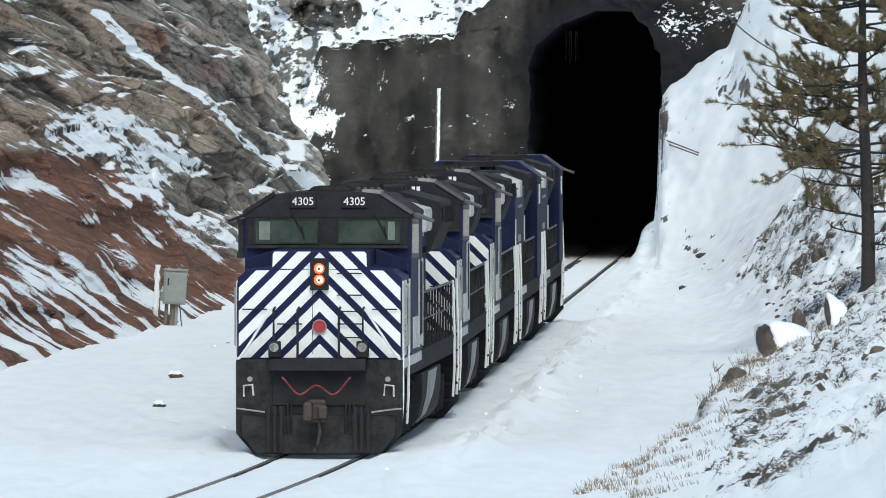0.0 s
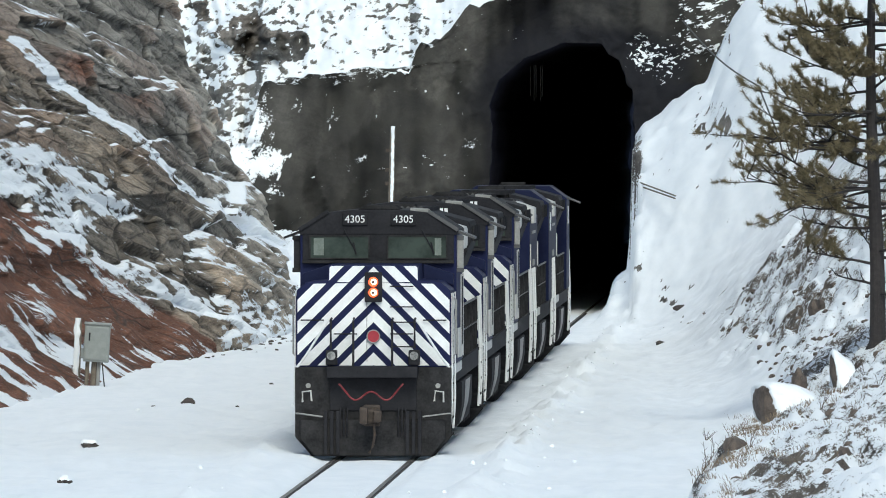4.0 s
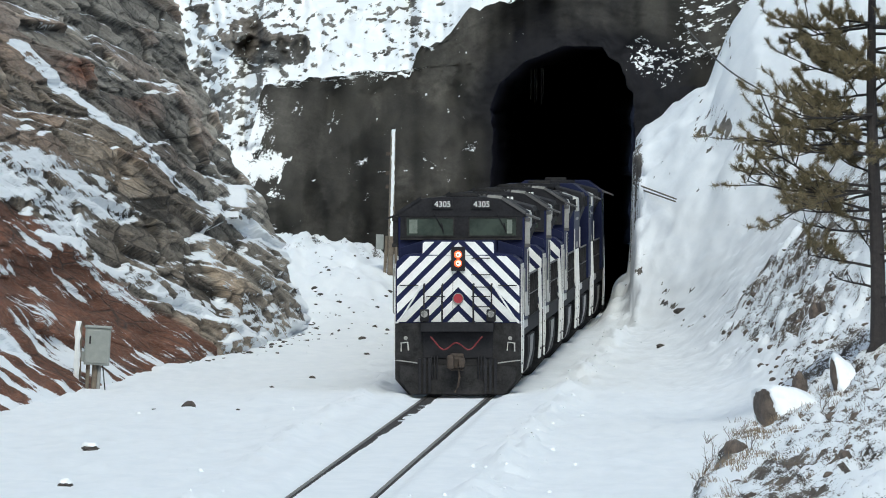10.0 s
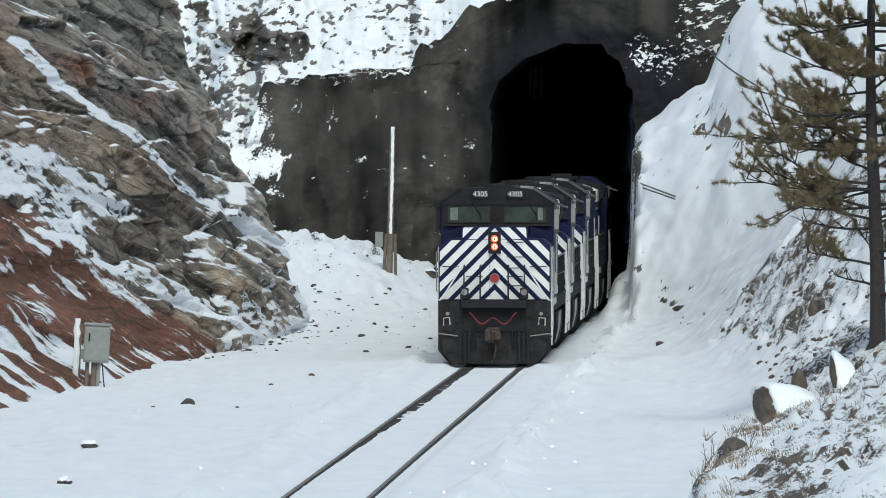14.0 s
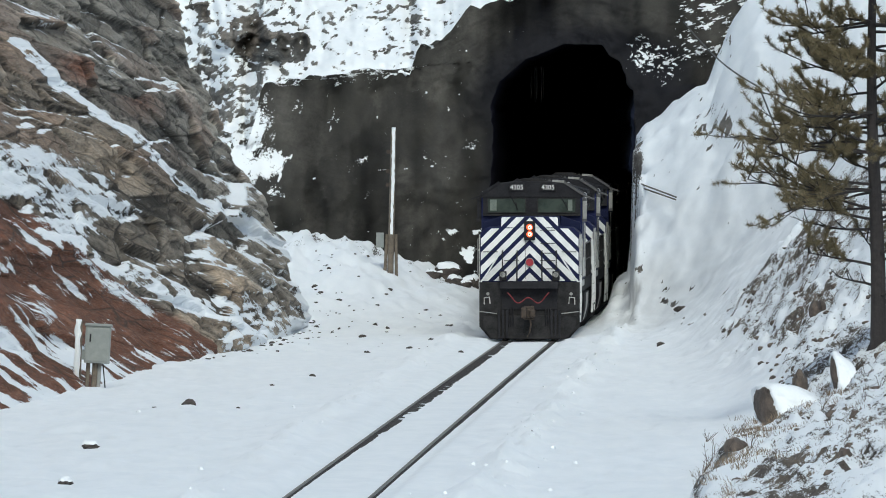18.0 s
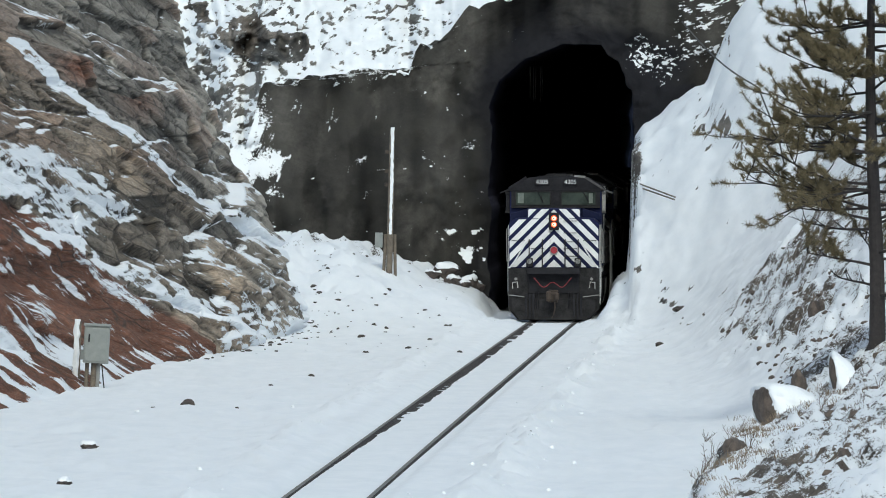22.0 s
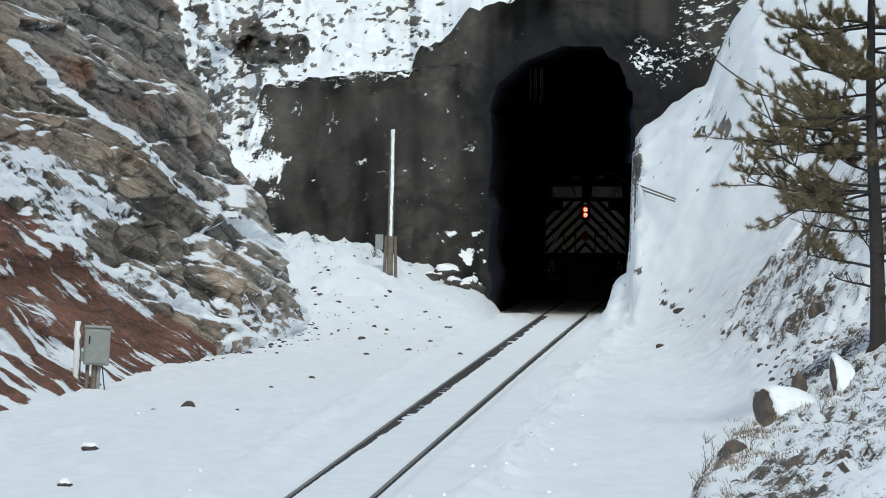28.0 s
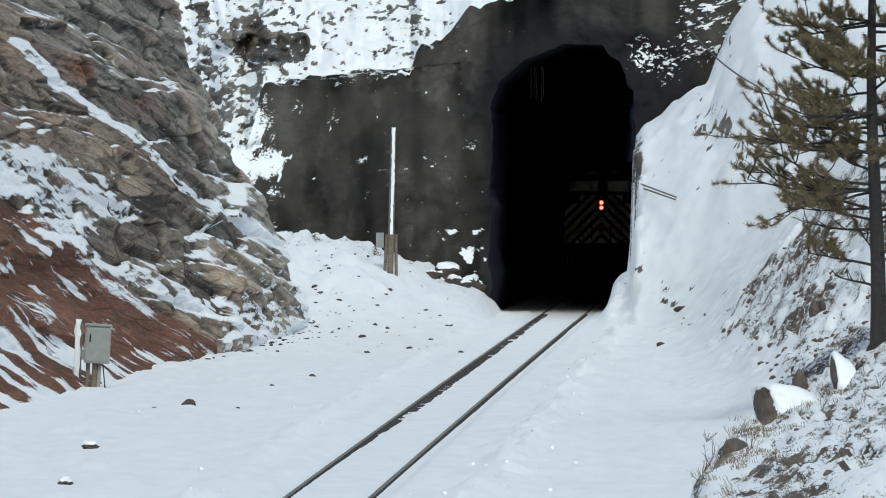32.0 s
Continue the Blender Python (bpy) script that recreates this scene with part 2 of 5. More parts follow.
def sheet(name, P, material, attrs, parent=None, flip=False, crisp=False):
    """A grid mesh, smooth or crisp, from an array of places on the plan, with a value per point for each attribute."""
    P = P * np.array((1.0, STEP, 1.0))
    n, m = P.shape[:2]
    idx = np.arange(n * m).reshape(n, m)
    q = np.stack([idx[:-1, :-1], idx[1:, :-1], idx[1:, 1:], idx[:-1, 1:]], -1).reshape(-1, 4)
    if flip:
        q = q[:, ::-1]
    me = bpy.data.meshes.new(name)
    me.vertices.add(n * m)
    me.vertices.foreach_set("co", P.reshape(-1).astype(np.float32))
    me.loops.add(q.size)
    me.loops.foreach_set("vertex_index", q.reshape(-1).astype(np.int32))
    me.polygons.add(len(q))
    me.polygons.foreach_set("loop_start", np.arange(0, q.size, 4, dtype=np.int32))
    me.polygons.foreach_set("use_smooth", np.full(len(q), not crisp))
    me.update(calc_edges=True)
    for k, v in attrs.items():
        if np.ndim(v) == 3:
            me.attributes.new(k, "FLOAT_VECTOR", "POINT").data.foreach_set("vector", v.reshape(-1).astype(np.float32))
            continue
        me.attributes.new(k, "FLOAT", "POINT").data.foreach_set("value", np.broadcast_to(v, (n, m)).reshape(-1).astype(np.float32))
    me.materials.append(material)
    ob = new(name, me)
    ob.parent = parent
    return ob


def normals(P):
    """Unit normals of a grid of places, turned upward."""
    a, b = np.gradient(P, axis=0), np.gradient(P, axis=1)
    c = np.cross(a, b)
    c /= np.linalg.norm(c, axis=-1, keepdims=True) + 1e-9
    return c


def box(bm, x0, x1, y0, y1, z0, z1, bev=0.0):
    vs = [bm.verts.new(p) for p in ((x0, y0, z0), (x1, y0, z0), (x1, y1, z0), (x0, y1, z0), (x0, y0, z1), (x1, y0, z1), (x1, y1, z1), (x0, y1, z1))]
    fs = [bm.faces.new([vs[i] for i in f]) for f in ((3, 2, 1, 0), (4, 5, 6, 7), (0, 1, 5, 4), (1, 2, 6, 5), (2, 3, 7, 6), (3, 0, 4, 7))]
    if bev:
        bmesh.ops.bevel(bm, geom=list({e for f in fs for e in f.edges}), offset=bev, segments=2, affect="EDGES", profile=0.6)
    return bm


def prism(bm, outline, y0, y1, bev=0.0):
    """An outline in x and z, drawn out along y."""
    a = [bm.verts.new((x, y0, z)) for x, z in outline]
    b = [bm.verts.new((x, y1, z)) for x, z in outline]
    fs = [bm.faces.new(a), bm.faces.new(b[::-1])]
    n = len(a)
    fs += [bm.faces.new((a[i], b[i], b[(i + 1) % n], a[(i + 1) % n])) for i in range(n)]
    bmesh.ops.recalc_face_normals(bm, faces=fs)
    if bev:
        bmesh.ops.bevel(bm, geom=list({e for f in fs for e in f.edges}), offset=bev, segments=2, affect="EDGES", profile=0.6)
    return bm


def tube(bm, pts, r, sides=6, r2=None):
    """A round bar along points, tapering to r2."""
    pts = [Vector(p) for p in pts]
    rings = []
    for i, p in enumerate(pts):
        d = (pts[min(i + 1, len(pts) - 1)] - pts[max(i - 1, 0)]).normalized()
        u = d.cross(Vector((0, 0, 1)) if abs(d.z) < 0.9 else Vector((1, 0, 0))).normalized()
        v = d.cross(u)
        rr = r if r2 is None else r + (r2 - r) * i / (len(pts) - 1)
        rings.append([bm.verts.new(p + (u * math.cos(k * 2 * math.pi / sides) + v * math.sin(k * 2 * math.pi / sides)) * rr) for k in range(sides)])
    for a, b in zip(rings, rings[1:]):
        for k in range(sides):
            bm.faces.new((a[k], a[(k + 1) % sides], b[(k + 1) % sides], b[k]))
    bm.faces.new(rings[0][::-1])
    bm.faces.new(rings[-1])
    return bm


def lumpy(bm, x, y, z0, z1, r, sides=8, n=60, salt=0.0):
    """An upright crust with an uneven girth."""
    rings = []
    for i in range(n):
        z = z0 + (z1 - z0) * i / (n - 1)
        rings.append([bm.verts.new((x + math.cos(a) * q, y + math.sin(a) * q, z)) for k in range(sides) for a in [k * 2 * math.pi / sides] for q in [r * (1 + 0.45 * noise.noise((math.cos(a) * 1.3 + salt, math.sin(a) * 1.3, z * 6)))]])
    for a, b in zip(rings, rings[1:]):
        for k in range(sides):
            bm.faces.new((a[k], a[(k + 1) % sides], b[(k + 1) % sides], b[k]))
    bm.faces.new(rings[0][::-1])
    bm.faces.new(rings[-1])
    return bm


def disc(bm, c, r, axis="y", depth=0.05, sides=16):
    a = Vector(c)
    d = {"y": Vector((0, depth, 0)), "x": Vector((depth, 0, 0)), "z": Vector((0, 0, depth))}[axis]
    return tube(bm, (a, a + d), r, sides)


# ---- the line: a nearly straight single track that climbs nowhere and bends gently to the right ----
def track_x(y):
    near = np.clip(143 - y, 0, 45)
    return 0.34 + 0.04355 * (y - 200) + 1.25e-5 * (y - 200) ** 2 - 0.00126 * near ** 2 - 0.1134 * np.clip(98 - y, 0, 60)


PORTAL_Y = 282.5
# ---- the cutting: toe of the rock on the left of the line, its slope, and the bank on the right ----
L_Y = np.array([100, 150, 186, 215, 248, 262])
L_X = np.array([-15, -12.2, -10.1, -7.9, -5.1, -4.2])


def left_toe(y):
    return np.interp(y, L_Y, L_X)


R_Y = [90, 120, 145, 165, 185, 210, 235, 260, 275, 288]
R_U = [6.2, 6.1, 7.1, 7.05, 7.0, 6.3, 5.2, 3.7, 2.7, 2.0]
R_K = [0.4, 0.4, 0.42, 0.46, 0.72, 1.2, 1.15, 1.05, 1.1, 1.3]


def ground_z(x, y):
    """Height of the snow-covered ground at arrays of places, and how rocky it is there."""
    u = x - track_x(y)
    z = 0.05 * fbm(x * 0.35, y * 0.2, 0 * x, 3, 11) * smooth(np.abs(u), 1.2, 2.5)
    z = z + 0.03 * fbm(x * 1.7, y * 0.9, 0 * x, 3, 15) * smooth(np.abs(u), 1.4, 2.2)
    # thrown-up snow on both sides of the rails
    lump = np.clip(0.45 + 0.9 * fbm(x * 1.6, y * 0.7, 0 * x, 5, 21, 0.65), 0, 2)
    z = z + 0.2 * lump * np.exp(-((u - 2.75) / 0.5) ** 2) + 0.13 * lump * np.exp(-((u + 2.2) / 0.35) ** 2)
    # soft ripples and tramped snow over the floor
    z = z + (0.05 * fbm(x * 0.9, y * 0.28, 0 * x, 4, 17, 0.6) + 0.022 * fbm(x * 3.4, y * 1.1, 0 * x, 3, 19)) * smooth(np.abs(u), 1.3, 2.0)
    # the snow between and beside the rails stands a little proud of the tie
    z = z + 0.12 * smooth(np.abs(u), 0.95, 1.3)
    z = z + (0.004 + 0.022 * fbm(x * 1.4, y * 0.9, 0 * x, 3, 23)) * (1 - smooth(np.abs(u), 0.6, 0.72))
    # right bank
    bend = 0.00126 * np.clip(143 - y, 0, 45) ** 2 + 0.1134 * np.clip(98 - y, 0, 60)
    a = u - bend - np.interp(y, R_Y, R_U)
    bank = np.log1p(np.exp(np.clip(a * 2.2, -30, 30))) / 2.2 * np.interp(y, R_Y, R_K)
    # dimples where snow has slid off the steep ground by the mouth
    back = np.clip(0.12 + 0.026 * (280.5 - y), 0.12, 0.6) * smooth(u, 2.1, 2.6)
    edge = np.interp(u - back + 0.25 * fbm(y * 0.5, x * 0.7, 0 * x, 3, 67), [1.8, 2.25, 2.5, 2.62, 4.1, 5.15, 5.5, 6.6, 14, 40], [0, 1.25, 1.7, 5.9, 7.2, 7.95, 9.0, 11, 17, 25])
    w = smooth(y, 256, 280.5)
    bank = bank * (1 - w) + edge * w
    bank = np.minimum(bank, 22 + 0.05 * bank)
    rocky = smooth(a + 0.5 * vnoise(x * 0.8, y * 0.25, 0 * x, 35), 0.0, 1.2) * smooth(y, 80, 100) * (1 - smooth(y, 228, 246))
    v, gap, num = facets(x * 0.8, y * 0.22, bank * 0.8, 31, 1.1)
    v2, gap2, num2 = facets(x * 2.6, y * 0.8, bank * 2.6, 41, 1.2)
    z = z + bank + rocky * (0.2 * v + 0.13 * v2 + 0.13 * vnoise(x * 4.5, y * 1.4, bank * 4.5, 45))
    drift = smooth(bank, 0.3, 2.0) * (1 - rocky)
    z = z + drift * (0.16 * fbm(x * 0.4, y * 0.15, bank * 0.3, 3, 55) + 0.03 * fbm(x * 2.4, y * 0.8, bank * 1.5, 3, 58))
    z = z + np.interp(y, [120, 138, 150, 158, 168], [0.12, 0.5, 0.5, 0.25, 0.0]) * smooth(a + 0.35 * fbm(x * 0.3, y * 0.22, 0 * x, 3, 53), -0.25, 0.05) * smooth(y, 80, 100) + 0.10 * fbm(x * 0.8, y * 0.5, bank, 4, 51) * smooth(bank, 0.3, 1.5)
    # snow fan in the pocket left of the mouth
    fan = smooth(y, 254, 282) * np.interp(u, [-14, -7, -5.2, -3.4, -2.6, -2.1], [3.0, 2.4, 1.8, 1.15, 0.75, 0])
    z = z + fan * (1 - smooth(y, 283.0, 284.0)) + fan * (0.12 * fbm(x * 0.9, y * 0.4, 0 * x, 4, 61) + 0.06 * fbm(x * 3.2, y * 1.2, 0 * x, 3, 64))
    # the hill behind the rock on the left, under the face
    left = np.clip((left_toe(y) - x - 4.0) * 0.85, 0, 15)
    z = z + left * (1 - smooth(y, 262, 268)) + 10 * smooth(-u, 60, 200)
    # the ledge where the camera stands
    knoll = 4.9 * (1 - smooth(np.hypot(x * 0.8, np.maximum(y + 20, 0) * 1.0), 18, 75)) * (1 - smooth(-y, 60, 140))
    far = smooth(np.hypot(x, y - 180), 180, 900)
    z = np.where(y > PORTAL_Y + 0.6, 0.12 * smooth(np.abs(u), 0.95, 1.3) * (1 - smooth(y, 286.5, 288.5)), z)
    z = np.maximum(z, knoll) * (1 - far)
    return z, rocky * (1 - smooth(y, 282, 283))


def spread(lo, hi, step, far, grow=1.35):
    core = list(np.arange(lo, hi, step))
    out, d, a = [], step, hi
    while a < far:
        out.append(a)
        d *= grow
        a += d
    down, d, a = [], step, lo - step
    while a > -far:
        down.append(a)
        d *= grow
        a -= d
    return np.array(down[::-1] + core + out)


gx, gy = spread(-12, 16, 0.1, 3500), spread(98, 291, 0.33, 3500)
GX, GY = np.meshgrid(gx, gy, indexing="ij")
GZ, ROCKY = ground_z(GX, GY)
GP = np.stack([GX, GY, GZ], -1)
GN = normals(GP)
gnz = np.abs(GN[..., 2])
gs = 1.25 - ROCKY * (1.25 - (0.47 + 0.40 * (gnz - 0.35) + 0.22 * fbm(GX * 0.8, GY * 0.15, GZ * 0.8, 3, 71) + 0.16 * fbm(GX * 3.5, GY * 0.9, GZ * 3.5, 3, 75)))
GU = GX - track_x(GY)
edge_rock = smooth(GY, 266, 274) * smooth(GZ, 1.3, 1.9) * (1 - smooth(GZ, 6.4, 7.2)) * (1 - smooth(GU - np.clip(0.12 + 0.026 * (280.5 - GY), 0.12, 0.6), 2.65, 2.95)) * smooth(GU, 1, 1.8)
gs = gs - edge_rock * (0.72 - 0.5 * fbm(GX * 2.5, GY, GZ * 2.0, 3, 74)) - 0.03 * ROCKY * (1 - smooth(GY, 160, 176))
# scattered crumbs of rock on the drifted slopes
crumb = smooth(fbm(GX * 3.0, GY * 0.8, GZ * 2.0, 3, 77) + 0.5 * vnoise(GX * 0.4, GY * 0.15, GZ * 0.3, 78), 0.95, 1.2)
ca_ = GX - track_x(GY) - np.interp(GY, R_Y, R_U)
gs = gs - 0.95 * np.exp(-((ca_ + 0.10) / 0.30) ** 2) * np.interp(GY, [126, 138, 152, 160], [0, 1, 1, 0])
gs = gs - 1.0 * crumb * smooth(GZ, 0.15, 0.5) * (GY < 282.4)
scree = np.exp(-(((GU - 5.6) / 1.1) ** 2 + ((GZ - 6.6) / 0.9) ** 2)) * smooth(GY, 245, 256)
gs = gs - scree * (0.68 - 1.0 * fbm(GX * 9, GY * 2.5, GZ * 9, 3, 73))
rubble = smooth(GY, 270, 281) * (GY < 283.3) * (1 - smooth(GU, -3.2, -2.4)) * smooth(fbm(GX * 2.6, GY * 1.0, GZ * 2.6, 4, 76), -0.1, 0.5)
gs = gs - 0.75 * rubble
# past the mouth the tunnel's shade is put into the floor's colour
ground = sheet("ground", GP, M_GROUND, {"snow": gs, "red": 0.0 * gs, "soot_shade": smooth(GY, 287.4, 289.5) * 0.95, "warm": 0.6 * ROCKY, "tone": 0.5 * fbm(GX * 2, GY * 0.5, GZ * 2, 2, 79) - 0.2})
tagged(ground, "snow-covered ground of the railway cutting with a rocky bank", "ground", kind="structure")

# ---- rock face on the left: the toe runs along the line and turns away at a corner ----
def stroke(p, q, pts, width):
    """1 on a line through pts, fading to 0 at its width; lengths along the line of track count a tenth."""
    d = np.full(p.shape, 99.0)
    for (a0, b0), (a1, b1) in zip(pts, pts[1:]):
        ax, dx = a0 * 0.1, (a1 - a0) * 0.1
        dy = b1 - b0
        t = np.clip(((p * 0.1 - ax) * dx + (q - b0) * dy) / (dx * dx + dy * dy), 0, 1)
        d = np.minimum(d, np.hypot(p * 0.1 - ax - t * dx, q - b0 - t * dy))
    return 1 - smooth(d, width * 0.5, width * 1.5)


def patch(p, q, pts):
    """1 inside an outline."""
    odd = np.zeros(p.shape, dtype=bool)
    for (a0, b0), (a1, b1) in zip(pts, pts[1:] + pts[:1]):
        if b0 != b1:
            odd ^= ((b0 > q) != (b1 > q)) & (p < (a1 - a0) * (q - b0) / (b1 - b0) + a0)
    return odd.astype(float)


def soft_patch(p, q, pts, reach):
    """patch with a soft rim about reach wide."""
    return sum(patch(p + 9 * reach * math.cos(k * 0.9), q + reach * math.sin(k * 0.9), pts) for k in range(7)) / 7


toe = [(y, float(left_toe(y))) for y in np.arange(140, 262, 0.22)]
for k in range(1, 60):
    a = k / 59 * 1.75
    toe.append((262 + 7.5 * math.sin(a), -4.2 - 7.5 * (1 - math.cos(a))))
y1, x1 = toe[-1]
toe += [(y1 - 0.18 * k * 0.35, x1 - 0.35 * k) for k in range(1, 40)]
TY, TXX = (np.array([p[i] for p in toe]) for i in (0, 1))
hz = np.concatenate([np.linspace(-0.4, 11.6, 230), np.linspace(11.9, 19, 12)])
ty, tx = np.gradient(TY), np.gradient(TXX)
ln = np.hypot(ty, tx)
nx, ny = ty / ln, -tx / ln                      # outward, to the line
KS = np.interp(TY, [140, 186, 215, 248, 262, 270], [1.05, 1.2, 1.55, 2.1, 2.25, 2.2])
Hh, SS = np.meshgrid(hz, 140 + 0.22 * np.arange(len(TY)))
wob = 0.22 * fbm(SS * 0.12, Hh * 1.2, 0 * Hh, 3, 83)
soil_top = np.interp(SS, [140, 186, 210.7, 214.6, 217, 220.8, 227.5, 234], [5.4, 5.1, 4.8, 4.3, 3.4, 2.7, 1.3, -0.5])
soil = 1 - smooth(Hh + wob - soil_top, -0.1, 0.12)
BX = TXX[:, None] - nx[:, None] * Hh / KS[:, None]
BY = TY[:, None] - ny[:, None] * Hh / KS[:, None]
# beds dip along the line, so blocks and ledges run down toward the mouth
ca, sa = math.cos(radians(63)), math.sin(radians(63))
s1 = SS * 0.105
wx, wz = 0.10 * fbm(s1 * 0.8, Hh * 0.8, 0 * Hh, 3, 85), 0.10 * fbm(s1 * 0.8, Hh * 0.8, 0 * Hh, 3, 88)
bu, bv = (s1 + wx) * ca - (Hh + wz) * sa, (s1 + wx) * sa + (Hh + wz) * ca
zero = 0 * Hh
f1, g1, n1 = facets(bu * 0.36, bv * 0.62, zero + 0.5, 91, 1.3)
f2, g2, n2 = facets(bu * 0.85, bv * 1.6, zero + 0.5, 101, 1.4)
f3, g3, n3 = facets(bu * 1.9, bv * 3.4, zero + 0.5, 111, 1.4)
f4, g4, n4 = facets(bu * 4.2, bv * 7.0, zero + 0.5, 117, 1.4)
rock = 1 - soil
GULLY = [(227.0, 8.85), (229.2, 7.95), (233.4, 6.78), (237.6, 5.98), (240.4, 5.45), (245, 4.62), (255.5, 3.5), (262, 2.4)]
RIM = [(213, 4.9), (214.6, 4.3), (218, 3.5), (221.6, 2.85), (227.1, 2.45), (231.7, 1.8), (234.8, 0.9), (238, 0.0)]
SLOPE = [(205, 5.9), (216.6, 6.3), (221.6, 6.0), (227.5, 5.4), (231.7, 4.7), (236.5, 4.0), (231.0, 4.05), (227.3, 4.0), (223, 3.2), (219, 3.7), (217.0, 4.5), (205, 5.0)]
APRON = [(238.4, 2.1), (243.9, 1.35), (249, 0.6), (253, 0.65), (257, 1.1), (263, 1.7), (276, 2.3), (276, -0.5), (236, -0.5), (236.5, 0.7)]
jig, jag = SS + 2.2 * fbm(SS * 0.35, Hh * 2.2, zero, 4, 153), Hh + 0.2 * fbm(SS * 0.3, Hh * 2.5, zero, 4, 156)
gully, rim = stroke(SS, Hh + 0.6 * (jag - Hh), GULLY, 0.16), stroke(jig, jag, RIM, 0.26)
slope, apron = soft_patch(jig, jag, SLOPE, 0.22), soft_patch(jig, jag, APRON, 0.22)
D = rock * (0.34 * f1 + 0.30 * f2 + 0.13 * f3 + 0.06 * f4 - 0.09 * (1 - smooth(g2, 0, 0.06)) - 0.05 * (1 - smooth(g3, 0, 0.07)))
D = D * (1 - 0.6 * slope) + soil * (0.4 * fbm(SS * 0.06, Hh * 0.5, zero, 3, 121) + 0.16 * f2 + 0.08 * f3 + 0.10 * fbm(SS * 0.5, Hh * 1.1, zero, 3, 131))
D = D + 0.35 * fbm(SS * 0.05, Hh * 0.3, zero, 2, 141) + 0.03 * gully + 0.1 * rim
D[1:-1] = (D[:-2] + 4 * D[1:-1] + D[2:]) / 6       # steps become ramps
D[:, 1:-1] = (D[:, :-2] + 4 * D[:, 1:-1] + D[:, 2:]) / 6
D = D * smooth(Hh, -0.3, 0.6)
CP = np.stack([BX + nx[:, None] * D, BY + ny[:, None] * D, Hh + 0.10 * f2 * rock], -1)
CN = np.abs(normals(CP)[..., 2])
CN[2:-2] = (CN[:-4] + CN[1:-3] + CN[2:-2] + CN[3:-1] + CN[4:]) / 5
# each block has its own tone; shade in the sunken gaps is painted in
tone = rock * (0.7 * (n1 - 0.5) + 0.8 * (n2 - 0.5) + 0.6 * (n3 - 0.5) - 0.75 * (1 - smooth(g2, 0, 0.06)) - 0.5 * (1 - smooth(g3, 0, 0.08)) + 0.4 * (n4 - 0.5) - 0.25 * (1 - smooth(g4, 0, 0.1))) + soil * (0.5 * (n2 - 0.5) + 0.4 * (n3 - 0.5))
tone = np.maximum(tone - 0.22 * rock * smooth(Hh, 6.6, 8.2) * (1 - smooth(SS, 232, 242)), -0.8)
down = SS * 0.296 + Hh                     # lines that run straight down the slope
streak = vnoise(down * 3.2, Hh * 0.45, zero, 151) * 0.7 + vnoise(down * 8, Hh * 1.0, zero, 152) * 0.4
low = 1 - smooth(Hh - np.interp(SS, [186, 205, 214, 240], [1.9, 1.3, 0.35, 0.2]), -0.25, 0.4)
soil_snow = 0.345 + (0.4 + 0.5 * low) * streak + 0.30 * low + 0.38 * fbm(SS * 0.16, Hh * 1.7, zero, 4, 158) - 0.06
rock_snow = -0.16 + 1.05 * (CN - 0.25) + 0.26 * fbm(SS * 0.12, Hh * 1.1, zero, 4, 161) + 0.10 * streak
rock_snow = rock_snow - 0.14 * smooth(Hh, 6.8, 8.0) * (1 - smooth(SS, 238, 246))
rock_snow = rock_snow + 0.07 * (1 - smooth(Hh, 5.5, 7.0)) + 0.25 * (1 - smooth(Hh, 1.0, 3.5)) * smooth(SS, 236, 246)
speck = 0.18 * fbm(SS * 0.8, Hh * 8, zero, 3, 165) + 0.2 * fbm(bu * 2.2, bv * 9, zero, 3, 167) + 0.5 * (CN - 0.45)
csnow = np.where(soil > 0.5, soil_snow, rock_snow)
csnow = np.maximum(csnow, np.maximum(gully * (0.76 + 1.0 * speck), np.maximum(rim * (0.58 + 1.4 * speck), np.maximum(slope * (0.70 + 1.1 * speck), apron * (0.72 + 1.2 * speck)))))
maroon = np.maximum(np.exp(-(((SS - 235.5) / 5) ** 2 + ((Hh - 8.2) / 0.6) ** 2) * 1.5), np.exp(-(((SS - 242) / 6) ** 2 + ((Hh - 7.3) / 0.7) ** 2) * 1.5))
cwarm = rock * np.clip(0.9 - 0.9 * smooth(Hh - np.interp(SS, [226, 240, 262], [9.0, 5.6, 2.2]), -0.3, 0.5) + 0.5 * (n1 - 0.5) + 0.25 * vnoise(SS * 0.05, Hh * 0.5, zero, 171), 0, 1) * (1 - 0.6 * smooth(SS, 240, 250))
cred = np.clip(soil * 0.95 + rock * 0.8 * maroon * smooth(n2, 0.05, 0.4) + rock * 0.28 * (n2 > 0.72) * smooth(Hh, 4, 6), 0, 1)
cliff = sheet("rock_face", CP, M_CLIFF, {"snow": csnow, "red": cred, "soot_shade": 0.0 * soil, "warm": cwarm, "tone": tone, "bed": np.stack([bu * 0.75, bv * 2.0, zero], -1), "fall": np.stack([down * 2.6, Hh * 0.4, zero], -1)}, crisp=True)
tagged(cliff, "broken grey and tan rock face with red soil and patches of snow", "rock face", kind="structure")

# ---- tunnel mouth: sprayed concrete face round the opening ----
TC = float(track_x(PORTAL_Y))
MOUTH_X = np.array([-2.42, -2.42, -2.40, -2.36, -2.0, -1.2, 0.1, 1.5, 2.1, 2.4, 2.55, 2.60, 2.62, 2.62, 2.62, 2.60, 2.58, 2.56, 2.56])
